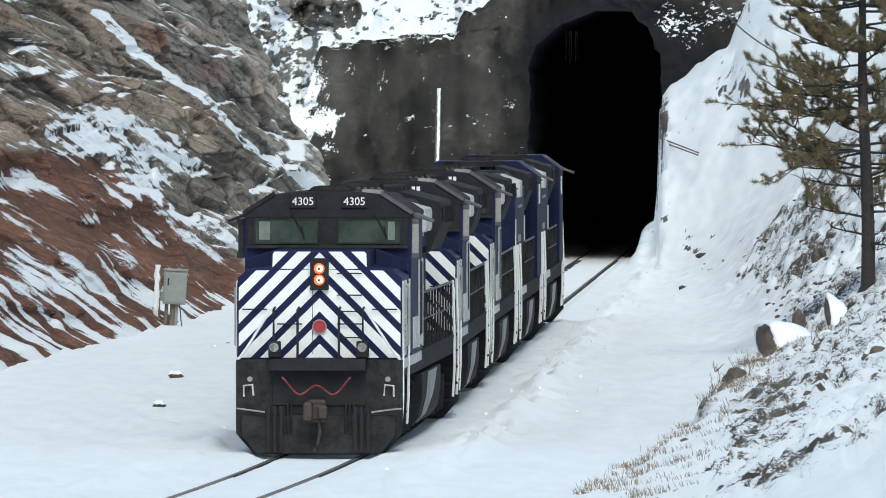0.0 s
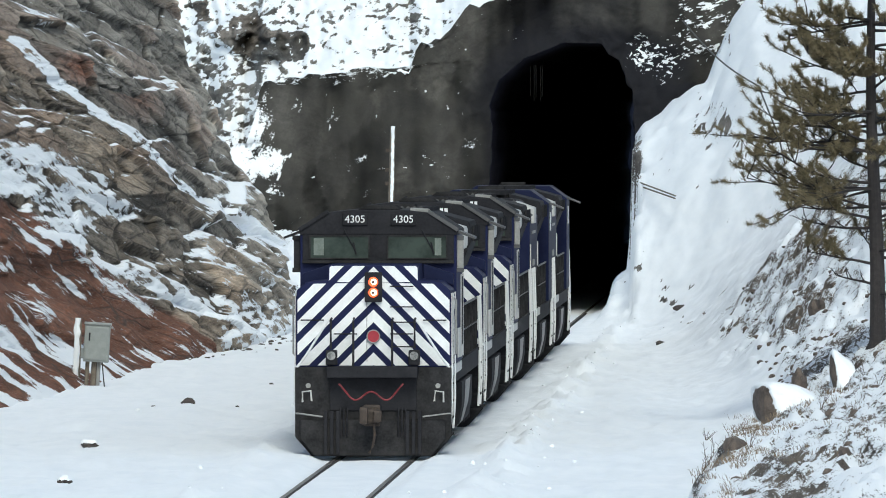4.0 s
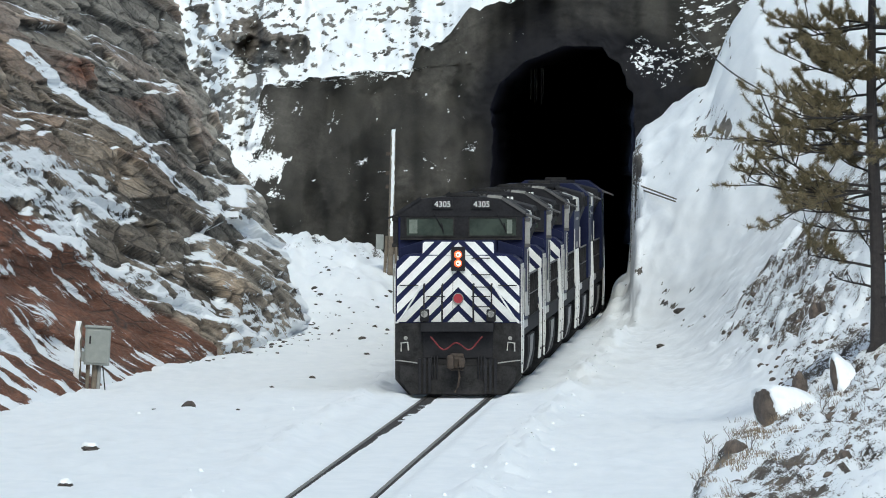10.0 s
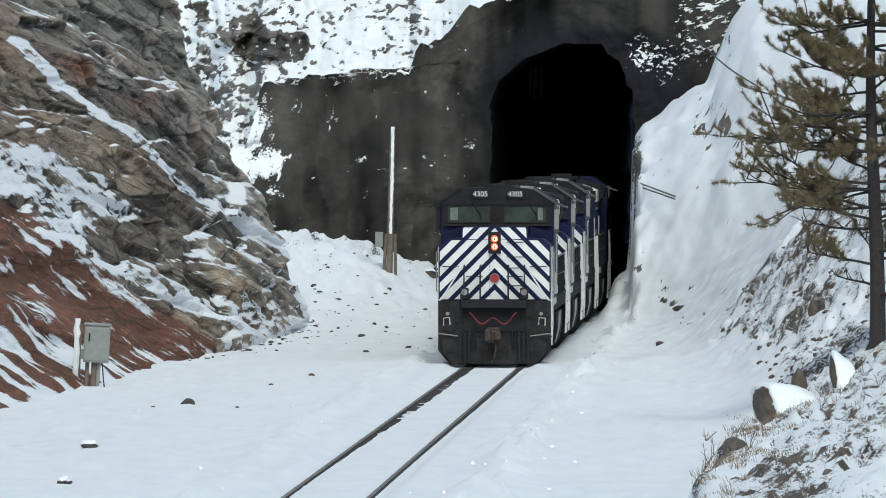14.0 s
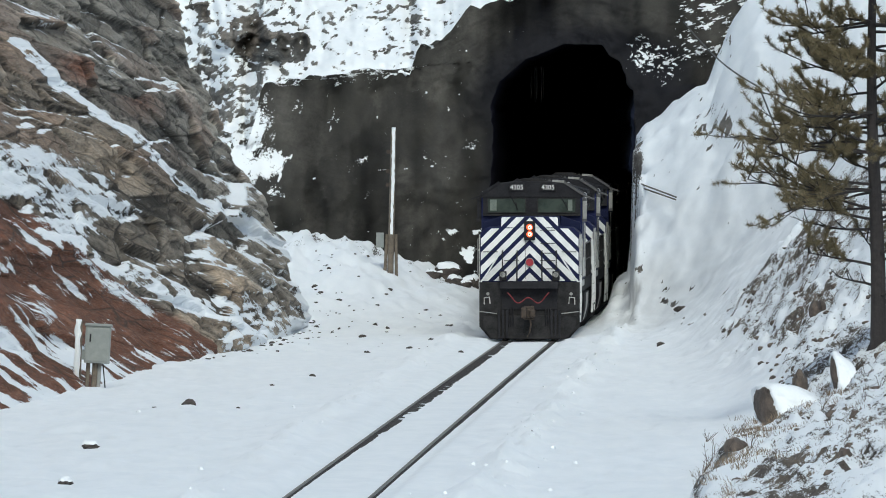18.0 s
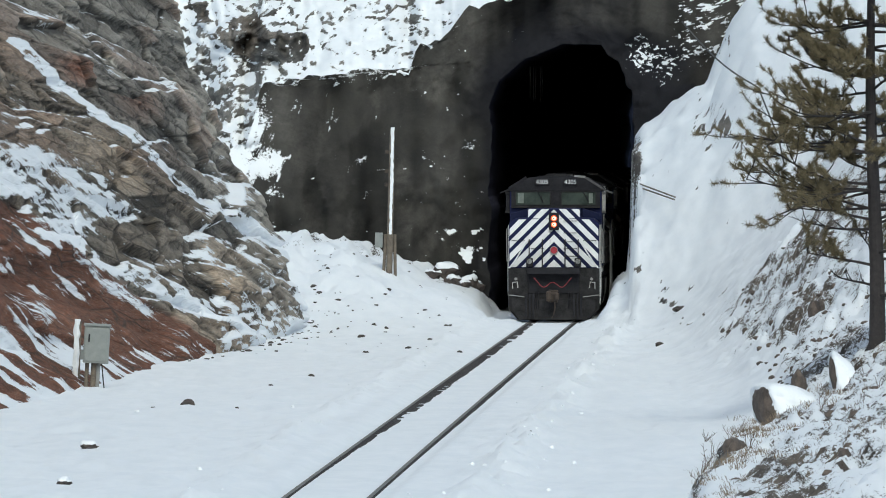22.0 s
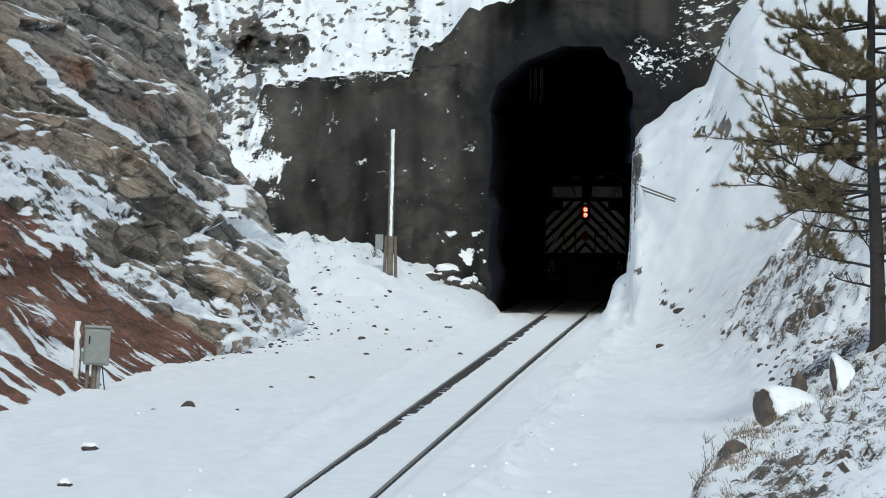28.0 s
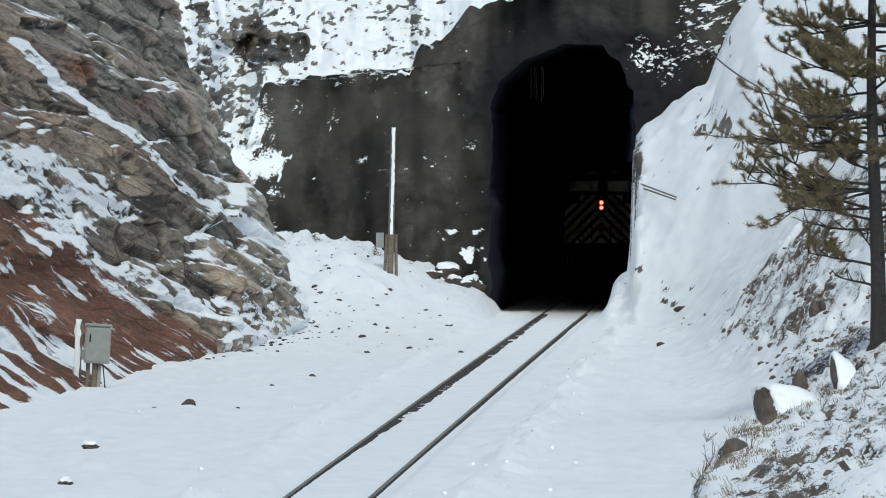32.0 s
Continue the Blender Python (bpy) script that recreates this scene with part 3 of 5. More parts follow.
MOUTH_Z = np.array([0.0, 3.0, 6.0, 7.3, 8.2, 8.9, 9.4, 9.4, 8.85, 8.2, 7.95, 7.95, 7.8, 7.2, 6.7, 6.05, 5.1, 3.0, 0.0])


def mouth(n):
    """The opening's outline from the left foot over the crown to the right foot, as offsets from the line and heights."""
    ln_ = np.concatenate([[0], np.cumsum(np.hypot(np.diff(MOUTH_X), np.diff(MOUTH_Z)))])
    t = np.linspace(0, ln_[-1], n)
    x, z = np.interp(t, ln_, MOUTH_X), np.interp(t, ln_, MOUTH_Z)
    rough = 0.09 * fbm(t * 1.6, 0 * t, 0 * t, 3, 205) * smooth(z, 0.2, 1.0)
    return np.stack([x + rough, z + rough * 0.7 * smooth(z, 0.5, 2.0)], -1)


def wall_line(x):
    """Top of the sprayed face, without its broken edge."""
    return np.interp(x, [-8.6, -7.2, -6.3, -5.0, -1.2, -0.5, 0.4, 1.5, 4, 7, 10, 13], [3.2, 5.6, 7.9, 8.3, 8.65, 9.4, 10.2, 10.8, 11.6, 11.4, 11.8, 12.5])


def wall_top(x):
    x = np.asarray(x, dtype=float)
    return wall_line(x + 0.35 * fbm(x * 2.3, 0 * x, 0 * x, 4, 217)) + 0.16 * fbm(x * 1.7, 0 * x, 0 * x, 4, 218, 0.6)


n = 320
inner = mouth(n)
inner[:, 0] += TC
t = np.linspace(0, 1, n)
outer = np.empty_like(inner)
for i in range(n):
    if t[i] < 0.3:
        outer[i] = (-8.6, 3.2 * t[i] / 0.3)
    elif t[i] <= 0.7:
        x = -8.6 + (t[i] - 0.3) / 0.4 * 21.6
        outer[i] = (x, wall_line(x))
    else:
        outer[i] = (13, 12.5 * (1 - t[i]) / 0.3)
r = np.linspace(0, 1, 90)[None, :]
WX = inner[:, :1] * (1 - r) + outer[:, :1] * r
jag = np.where((t > 0.3) & (t <= 0.7), wall_top(outer[:, 0]) - outer[:, 1], 0)
WZ = inner[:, 1:] * (1 - r) + outer[:, 1:] * r + jag[:, None] * smooth(r, 0.8, 1.0)
f1, g1, n1 = facets(WX * 0.33, 0 * WX, WZ * 0.16, 201, 0.8)
f2, g2, n2 = facets(WX * 0.8, 0 * WX, WZ * 0.45, 206, 0.9)
WY = PORTAL_Y + 0.12 * WZ - 0.6 * fbm(WX * 0.3, WZ * 0.25, 0 * WX, 4, 211) - 0.09 * fbm(WX * 1.6, WZ * 1.3, 0 * WX, 4, 215)
WP = np.stack([WX, WY, WZ], -1)
WN = np.abs(normals(WP)[..., 2])
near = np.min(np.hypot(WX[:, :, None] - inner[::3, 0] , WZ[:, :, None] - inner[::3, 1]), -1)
# soot over the crown, with the deep shade there painted in as well
soot_shade = np.maximum((1 - smooth(near, 0.1, 1.5)) * smooth(WZ, 5.5, 8.0), 0.55 * (1 - smooth(near, 0.05, 0.6)))
soot_shade = np.maximum(soot_shade, smooth(np.exp(-((WX - TC - 1.2) / 3.4) ** 2) * smooth(WZ, 3.0, 7.5) * (1 - 0.75 * smooth(WZ, 8.8, 10.4)) + 0.22 * fbm(WX * 0.4, WZ * 0.3, 0 * WX, 3, 221), 0.2, 0.75))
# the sooty alcove has no depth: its shade is a black patch painted on the face
ALCOVE_SHADE = [(TC + 2.0, 8.7), (TC + 3.2, 8.0), (TC + 4.4, 8.0), (TC + 5.3, 7.9), (TC + 4.6, 6.9), (TC + 3.2, 6.2), (TC + 2.0, 5.0)]
soot_shade = np.maximum(soot_shade, patch(WX + 0.1 * fbm(WX * 2, WZ * 2, 0 * WX, 3, 223), WZ + 0.1 * fbm(WX * 2, WZ * 2, 0 * WX, 3, 224), ALCOVE_SHADE))
wsnow = -0.25 + 0.45 * smooth(WN, 0.3, 0.6) + 0.42 * smooth(WZ - wall_top(WX), -1.3, 0.1) * (WX < 1.5) + 0.22 * fbm(WX * 2.2, WZ * 2.2, 0 * WX, 3, 225) + 0.3 * 1.6 * (1 - smooth(WX, -6.2, -4.8)) * smooth(WZ, 3.4, 4.6) * (1 - smooth(WZ, 6.6, 7.4)) 
flecks = fbm(WX * 5.5, WZ * 6.5, 0 * WX, 4, 226, 0.7)
knob = np.exp(-(((WX - 7.3) / 1.0 + (WZ - 9.0) * 0.35) ** 2 + ((WZ - 8.95) / 0.95) ** 2) ** 2)
dust = fbm(WX * 13, WZ * 15, 0 * WX, 3, 227, 0.7)
wsnow = np.maximum(wsnow, knob * (0.40 + 0.15 * flecks + 0.4 * dust))
wsnow = np.maximum(wsnow, smooth(WX, 7.4, 8.6) * smooth(WZ, 8.2, 9.2) * (0.28 + 0.35 * flecks + 0.35 * dust))
wsnow = np.maximum(wsnow, (1 - smooth(WX, -6.3, -3.6)) * smooth(WZ, 6.9, 7.9) * (0.14 + 0.55 * flecks))
wsnow = np.maximum(wsnow, (1 - smooth(WX, -7.0, -5.6)) * smooth(WZ, 5.0, 5.8) * (0.34 + 0.6 * flecks))
wsnow = np.maximum(wsnow, -0.16 + 0.45 * flecks - 0.2 * smooth(WX, 1.0, 2.0))
LEDGE = [(-7.6, 6.43), (-6.52, 5.98), (-5.25, 5.6), (-5.35, 5.26), (-5.55, 4.8), (-6.9, 4.5), (-7.6, 5.3)]
HEAP = [(-0.47, 2.9), (0.3, 3.02), (1.35, 3.15), (1.35, 1.2), (0.95, 1.45), (0.55, 2.1)]
vx, vz = WX + 0.16 * fbm(WX * 2.5, WZ * 2.5, 0 * WX, 4, 228), WZ + 0.16 * fbm(WX * 2.5, WZ * 2.5, 0 * WX, 4, 229)
wsnow = np.maximum(wsnow, patch(vx, vz, LEDGE) * (0.74 + 0.3 * fbm(WX * 4, WZ * 4, 0 * WX, 3, 230)))
wsnow = np.maximum(wsnow, patch(vx, vz, HEAP) * (0.5 + 0.8 * fbm(WX * 2.6, WZ * 2.6, 0 * WX, 3, 232)))
# pale smears of older sprayed concrete
SMEARS = ((-0.47, 8.03, 0.7, 0.65, 0.9), (-3.0, 3.06, 0.28, 0.75, 0.9), (-1.35, 3.9, 0.42, 1.6, 0.8), (-2.3, 7.25, 0.2, 0.6, 0.7), (1.3, 8.2, 0.35, 0.9, 0.7), (0.0, 5.3, 0.5, 0.8, 0.45), (2.4, 10.2, 0.5, 0.6, 0.6), (-4.4, 4.6, 0.25, 1.0, 0.5))
smear = np.zeros(WX.shape)
for cx, cz, rx_, rz_, k_ in SMEARS:
    smear = np.maximum(smear, k_ * (1 - smooth(np.hypot((vx - cx) / rx_, (vz - cz) / rz_), 0.75, 1.15)))
face = sheet("portal_face", WP, M_SHOT, {"snow": wsnow, "red": 0 * WX, "soot_shade": soot_shade, "warm": np.maximum(smear, 0.45 * smooth(fbm(WX * 0.9, WZ * 0.3, 0 * WX, 4, 231) + 0.5 * (n2 - 0.5), 0.05, 0.6)), "tone": 0.5 * (n1 - 0.5) + 0.4 * (n2 - 0.5) + 0.9 * fbm(WX * 1.1, WZ * 0.2, 0 * WX, 3, 235)})
tagged(face, "soot-stained sprayed concrete face with painted shade round the tunnel mouth", "tunnel portal", kind="structure")

# lining, from the edge of the face inward
m_pts = mouth(n)
k_in = np.concatenate([np.arange(0, 40, 1.5), np.arange(40, 191, 6)])
LY = WP[:, 0, 1][None, :] * (1 - smooth(k_in, 0, 12))[:, None] + PORTAL_Y * smooth(k_in, 0, 12)[:, None] + k_in[:, None]
narrow = 1 - smooth(k_in, 20, 110)[:, None]
reg = np.stack([np.clip(m_pts[:, 0], -2.56, 2.56), np.minimum(m_pts[:, 1], 8.4)], -1)
LX = track_x(LY) + m_pts[None, :, 0] * narrow + reg[None, :, 0] * (1 - narrow)
LZ = m_pts[None, :, 1] * narrow + reg[None, :, 1] * (1 - narrow) + 0 * LX
LX[0], LZ[0] = WX[:, 0], WZ[:, 0]
LZ[1:, 0], LZ[1:, -1] = -0.6, -0.6
lump = 0.18 * fbm(LX * 0.6, LY * 0.5, LZ * 0.6, 3, 241) * smooth(k_in, 0, 3)[:, None]
lining = sheet("tunnel_lining", np.stack([LX + lump, LY, LZ + lump * 0.5], -1), M_TUBE, {})
tagged(lining, "dark sooty lining of the single-track tunnel", "tunnel", kind="structure")
bm = bmesh.new()
box(bm, track_x(480) - 4, track_x(480) + 4, 479 * STEP, 480 * STEP, -0.3, 9)
tagged(part("tunnel_end", bm, M_TUBE, None), "dark end of the tunnel", "tunnel", kind="structure")

# ---- hillside above the mouth ----
hx = np.concatenate([np.arange(-120, -20, 4), np.arange(-20, -11, 0.5), np.arange(-11, 3, 0.075), np.arange(3, 16, 0.15), np.arange(16, 120, 4)])
hv = np.concatenate([np.arange(2.4, 13.2, 0.05), np.arange(13.2, 24, 0.3), np.arange(24, 200, 5)])
HX, ZN = np.meshgrid(hx, hv, indexing="ij")
top = np.where(HX < -8.6, np.interp(HX, [-120, -9.5, -8.6], [2.2, 2.2, 3.2]), np.where(HX > 13, np.interp(HX, [13, 120], [12.5, 30]), wall_top(np.clip(HX, -8.6, 13)))) - 0.12
rise = np.interp(HX, [-12, -7, -5, 3, 8], [1.6, 1.3, 0.75, 0.9, 1.2])
ZN = np.where(HX > -1.3, np.maximum(ZN, top + (ZN - 2.4) * 1e-3), ZN)
HB = np.maximum(ZN - top, 0) / rise
zero = 0 * HX
qx, qz = HX + 0.12 * fbm(HX * 1.5, ZN * 1.5, zero, 3, 255), ZN + 0.12 * fbm(HX * 1.5, ZN * 1.5, zero, 3, 258)
f1, g1, n1 = facets(qx * 0.9 + qz * 0.3, qz * 0.8 - qx * 0.2, zero + 0.5, 251, 1.3)
f2, g2, n2 = facets(qx * 1.6, qz * 2.0, zero + 0.5, 261, 1.3)
f3, g3, n3 = facets(qx * 4.2 + qz, qz * 5.0, zero + 0.5, 266, 1.3)
CRAG = [(-7.67, 10.12), (-6.69, 10.9), (-6.1, 10.12), (-4.71, 9.82), (-4.81, 8.88), (-6.39, 8.84), (-7.28, 9.07), (-8.07, 9.78)]
SLAB = [(-6.39, 9.59), (-4.81, 9.71), (-4.77, 8.88), (-6.49, 8.84)]
KNOB = [(-8.95, 10.8), (-8.3, 11.0), (-8.0, 10.2), (-8.5, 9.95)]
slab = patch(qx, qz, SLAB)
crag = np.maximum(patch(qx, qz, CRAG), np.maximum(slab, patch(qx, qz, KNOB)))
band = smooth(HX, -9.1, -8.3) * (1 - smooth(HX, -6.2, -5.6)) * (1 - smooth(ZN, 8.9, 9.3)) * smooth(ZN, 4.9, 5.6)
dens = 0.16 + 0.2 * band + 0.18 * fbm(HX * 0.7, ZN * 0.7, zero, 3, 281) - 0.14 * smooth(HX, -5.4, -4.8) * (1 - smooth(HX, 1.0, 2.0)) * (1 - smooth(HB, 0.3, 0.9))
dens = dens + 0.75 * smooth(HX, 1.0, 3.0) * (1 - smooth(HX, 9, 11))
rough = fbm(qx * 4.6, qz * 5.4, zero, 5, 283, 0.7)
blur = (0.30 + crag * 0.4) * f1 + (0.24 + 0.16 * crag) * f2 + 0.15 * f3 + 0.07 * rough + 0.3 * crag - 0.15 * slab
blur[1:-1] = (blur[:-2] + 2 * blur[1:-1] + blur[2:]) / 4
blur[:, 1:-1] = (blur[:, :-2] + 2 * blur[:, 1:-1] + blur[:, 2:]) / 4
HY = PORTAL_Y + 0.45 + 0.12 * top + 1.0 * smooth(top - ZN, 0.0, 0.5) + HB - smooth(HB, 0.1, 0.6) * blur
HZ = ZN + 0.12 * fbm(HX * 0.6, ZN * 0.6, zero, 3, 271) * smooth(HB, 0.1, 0.8)
HP = np.stack([HX, HY, HZ], -1)
HN = np.abs(normals(HP)[..., 2])
hsnow = 0.98 - 0.85 * dens + 1.15 * (HN - 0.55) + 0.6 * rough + 0.4 * fbm(HX * 13, ZN * 14, zero, 2, 288) - 0.95 * crag
tone = 0.55 * (n1 - 0.5) + 0.5 * (n2 - 0.5) + 0.6 * (n3 - 0.5) - 0.6 * (1 - smooth(g2, 0, 0.08)) * crag - 0.3 * (1 - smooth(g3, 0, 0.1)) - 0.1 - 0.3 * slab
hill = sheet("hillside", HP, M_HILL, {"snow": hsnow, "red": zero, "soot_shade": zero, "warm": np.clip(0.3 + 0.5 * crag * (1 - slab), 0, 1), "tone": np.maximum(tone, -0.6)})
tagged(hill, "snowy hillside with broken grey rock above the tunnel", "hillside", kind="structure")

# ---- track ----
track = thing("railway_track", "steel rails on ties half buried in snow", "track")
tagged(track, kind="structure")
GAUGE = 0.7535
RAIL = [(-0.07, 0.0), (0.07, 0.0), (0.07, 0.02), (0.012, 0.04), (0.012, 0.13), (0.037, 0.14), (0.037, 0.175), (-0.037, 0.175), (-0.037, 0.14), (-0.012, 0.13), (-0.012, 0.04), (-0.07, 0.02)]
RAIL_Z = -0.145


def swept(outline, off, ys, z0, wob=0.0, salt=0):
    """An outline drawn along the line at an offset from its centre."""
    bm = bmesh.new()
    rings = []
    for y in ys:
        x = track_x(y) + off
        rings.append([bm.verts.new((x + a + wob * (noise.noise((y * 1.3 + salt, a * 9, salt)) if a > 0.05 else 0), y * STEP, z0 + b)) for a, b in outline])
    k = len(outline)
    for a, b in zip(rings, rings[1:]):
        for i in range(k):
            bm.faces.new((a[i], a[(i + 1) % k], b[(i + 1) % k], b[i]))
    bmesh.ops.recalc_face_normals(bm, faces=bm.faces[:])
    return bm


for s in (-1, 1):
    part("rail", swept(RAIL, s * GAUGE, np.arange(60, 480, 2.0), RAIL_Z), M_STEEL, track, "brown steel rail with a worn head")
bm = bmesh.new()
box(bm, -1.3, 1.3, -0.11, 0.11, -0.19, -0.005, 0.01)
tie0 = part("tie", bm, M_TIE, track)
tie0.location = (track_x(160), 160 * STEP, 0)
for k in range(1, 300):
    y = 160 + k * 0.57 / STEP
    o = new("tie", tie0.data)
    o.parent = track
    o.matrix_basis = pose(track_x(y), y * STEP, 0.004 * math.sin(k * 2.1), 0, 0, -1.8)

# dark strips beside the inner face of each rail: bare ballast with the rail's shadow painted in
for s, wide in ((-1, 1.0), (1, 0.25)):
    bm = bmesh.new()
    prev = None
    for y in np.arange(120, PORTAL_Y + 4, 0.35):
        body = float(smooth(y, 150, 200)) * wide * (1.0 if y < 262 else 0.7)
        w = 0.05 + body * (0.24 + 0.08 * noise.noise((y * 0.25, s, 0)) + 0.045 * noise.noise((y * 1.9, s, 3)))
        x = track_x(y) + s * GAUGE + 0.03
        ring = [bm.verts.new((x, y * STEP, -0.02)), bm.verts.new((x, y * STEP, 0.022)), bm.verts.new((x + w * 0.9, y * STEP, 0.016)), bm.verts.new((x + w, y * STEP, -0.02))]
        if prev:
            for i in range(3):
                bm.faces.new((prev[i], prev[i + 1], ring[i + 1], ring[i]))
        prev = ring
    bmesh.ops.recalc_face_normals(bm, faces=bm.faces[:])
    part("rail_dark_strip", bm, M_BALLAST_SHADOW, track, "dark strip of bare ballast and painted rail shadow")
# ---- locomotives: front at local y = 0, length along +y, rails at z = 0 ----
def clip_poly(poly, inside, cross):
    out = []
    for a, b in zip(poly, poly[1:] + poly[:1]):
        if inside(a):
            out.append(a)
        if inside(a) != inside(b):
            out.append(cross(a, b))
    return out


def band(poly, lo, hi):
    """Cut a polygon in x and z to lo <= z + x <= hi."""
    for sgn, lim in ((1, lo), (-1, -hi)):
        f = lambda p: sgn * (p[0] + p[1]) - lim
        poly = clip_poly(poly, lambda p: f(p) >= 0, lambda a, b: tuple(a[i] + (b[i] - a[i]) * f(a) / (f(a) - f(b)) for i in (0, 1)))
        if len(poly) < 3:
            return []
    return poly


def chassis(loco):
    bm = bmesh.new()
    box(bm, -1.5, 1.5, 0.25, 22.0, 1.42, 1.80, 0.02)
    part("frame_sill", bm, M_BLACK, loco)
    for s in (-1, 1):
        bm = bmesh.new()
        box(bm, s * 1.515 - 0.02, s * 1.515 + 0.02, 0.4, 7.1, 1.62, 1.8)
        part("sill_edge", bm, M_DIRTW, loco, "dirty white sill stripe")
        bm = bmesh.new()
        box(bm, s * 1.505 - 0.02, s * 1.505 + 0.02, 7.12, 21.8, 1.75, 1.8)
        part("sill_edge", bm, M_BLACK, loco)
        bm = bmesh.new()
        prism(bm, [(s * 0.75, 0.34), (s * 1.30, 0.34), (s * 1.46, 0.52), (s * 1.53, 0.9), (s * 1.53, 1.36), (s * 0.75, 1.36)], 7.4, 14.6, 0.03)
        tank = part("fuel_tank", bm, M_BLACK, loco)
        # the pale sweep on the tank widens upward
        bm = bmesh.new()
        lows, highs = [], []
        for k in range(9):
            q = k / 8
            z = 0.40 + 0.94 * q
            x = np.interp(z, [0.34, 0.52, 0.9, 1.36], [1.31, 1.465, 1.535, 1.535]) + 0.006
            lows.append(bm.verts.new((s * x, 8.0 + 1.5 * q, z)))
            highs.append(bm.verts.new((s * x, 8.6 + 4.4 * q ** 0.6, z)))
        for k in range(8):
            f = bm.faces.new((lows[k], highs[k], highs[k + 1], lows[k + 1]))
        bmesh.ops.solidify(bm, geom=bm.faces[:], thickness=0.008)
        part("tank_sweep", bm, M_DIRTW, tank, "pale painted sweep")
        for y in (7.0, 14.9):
            bm = bmesh.new()
            tube(bm, ((s * 1.2, y - 0.25, 1.1), (s * 1.2, y + 0.45, 1.1)), 0.2, 12)
            part("air_tank", bm, M_BLACK, loco)
    for y0 in (1.9, 15.3):
        bm = bmesh.new()
        for s in (-1, 1):
            box(bm, s * 1.12 - 0.1, s * 1.12 + 0.1, y0, y0 + 4.9, 0.62, 1.0, 0.03)
            for k in range(3):
                box(bm, s * 1.25 - 0.09, s * 1.25 + 0.09, y0 + 0.35 + 1.75 * k, y0 + 0.95 + 1.75 * k, 0.32, 0.75, 0.03)
                tube(bm, ((s * 1.3, y0 + 0.05 + 1.75 * k, 0.6), (s * 1.3, y0 + 0.05 + 1.75 * k, 1.05)), 0.1, 8)
        box(bm, -1.0, 1.0, y0 + 0.6, y0 + 4.3, 0.7, 1.3)
        truck = part("truck", bm, M_GRIME, loco, "grimy three-axle truck")
        for k in range(3):
            bm = bmesh.new()
            for s in (-1, 1):
                disc(bm, (s * 0.76 - 0.07, y0 + 0.65 + 1.75 * k, 0.51), 0.51, "x", 0.14, 24)
            disc(bm, (-0.8, y0 + 0.65 + 1.75 * k, 0.51), 0.09, "x", 1.6, 10)
            part("wheelset", bm, M_RUST, truck)
    # walkway rails
    for s in (-1, 1):
        for k in range(13):
            y = 7.2 + k * 1.1
            bm = bmesh.new()
            tube(bm, ((s * 1.46, y, 1.8), (s * 1.46, y, 2.86)), 0.024, 6)
            part("stanchion", bm, M_GRIME, loco)
        bm = bmesh.new()
        tube(bm, ((s * 1.46, 7.2, 2.86), (s * 1.46, 20.6, 2.86)), 0.026, 6)
        tube(bm, ((s * 1.46, 7.2, 2.35), (s * 1.46, 20.6, 2.35)), 0.018, 6)
        part("walkway_rail", bm, M_DULL, loco, "worn grey walkway rail")
        for y in (0.28, 2.3, 20.4, 21.9):
            bm = bmesh.new()
            tube(bm, ((s * 1.5, y, 0.55), (s * 1.53, y, 1.1), (s * 1.53, y, 1.9), (s * 1.5, y, 2.9)), 0.028, 6)
            part("step_rail", bm, M_WHITE, loco, "white painted stair handrail")
        for y in (0.6, 20.7):
            bm = bmesh.new()
            for k in range(4):
                box(bm, s * 1.42 - 0.12, s * 1.42 + 0.12, y, y + 0.95, 0.45 + 0.33 * k, 0.49 + 0.33 * k)
            part("corner_steps", bm, M_GRIME, loco)


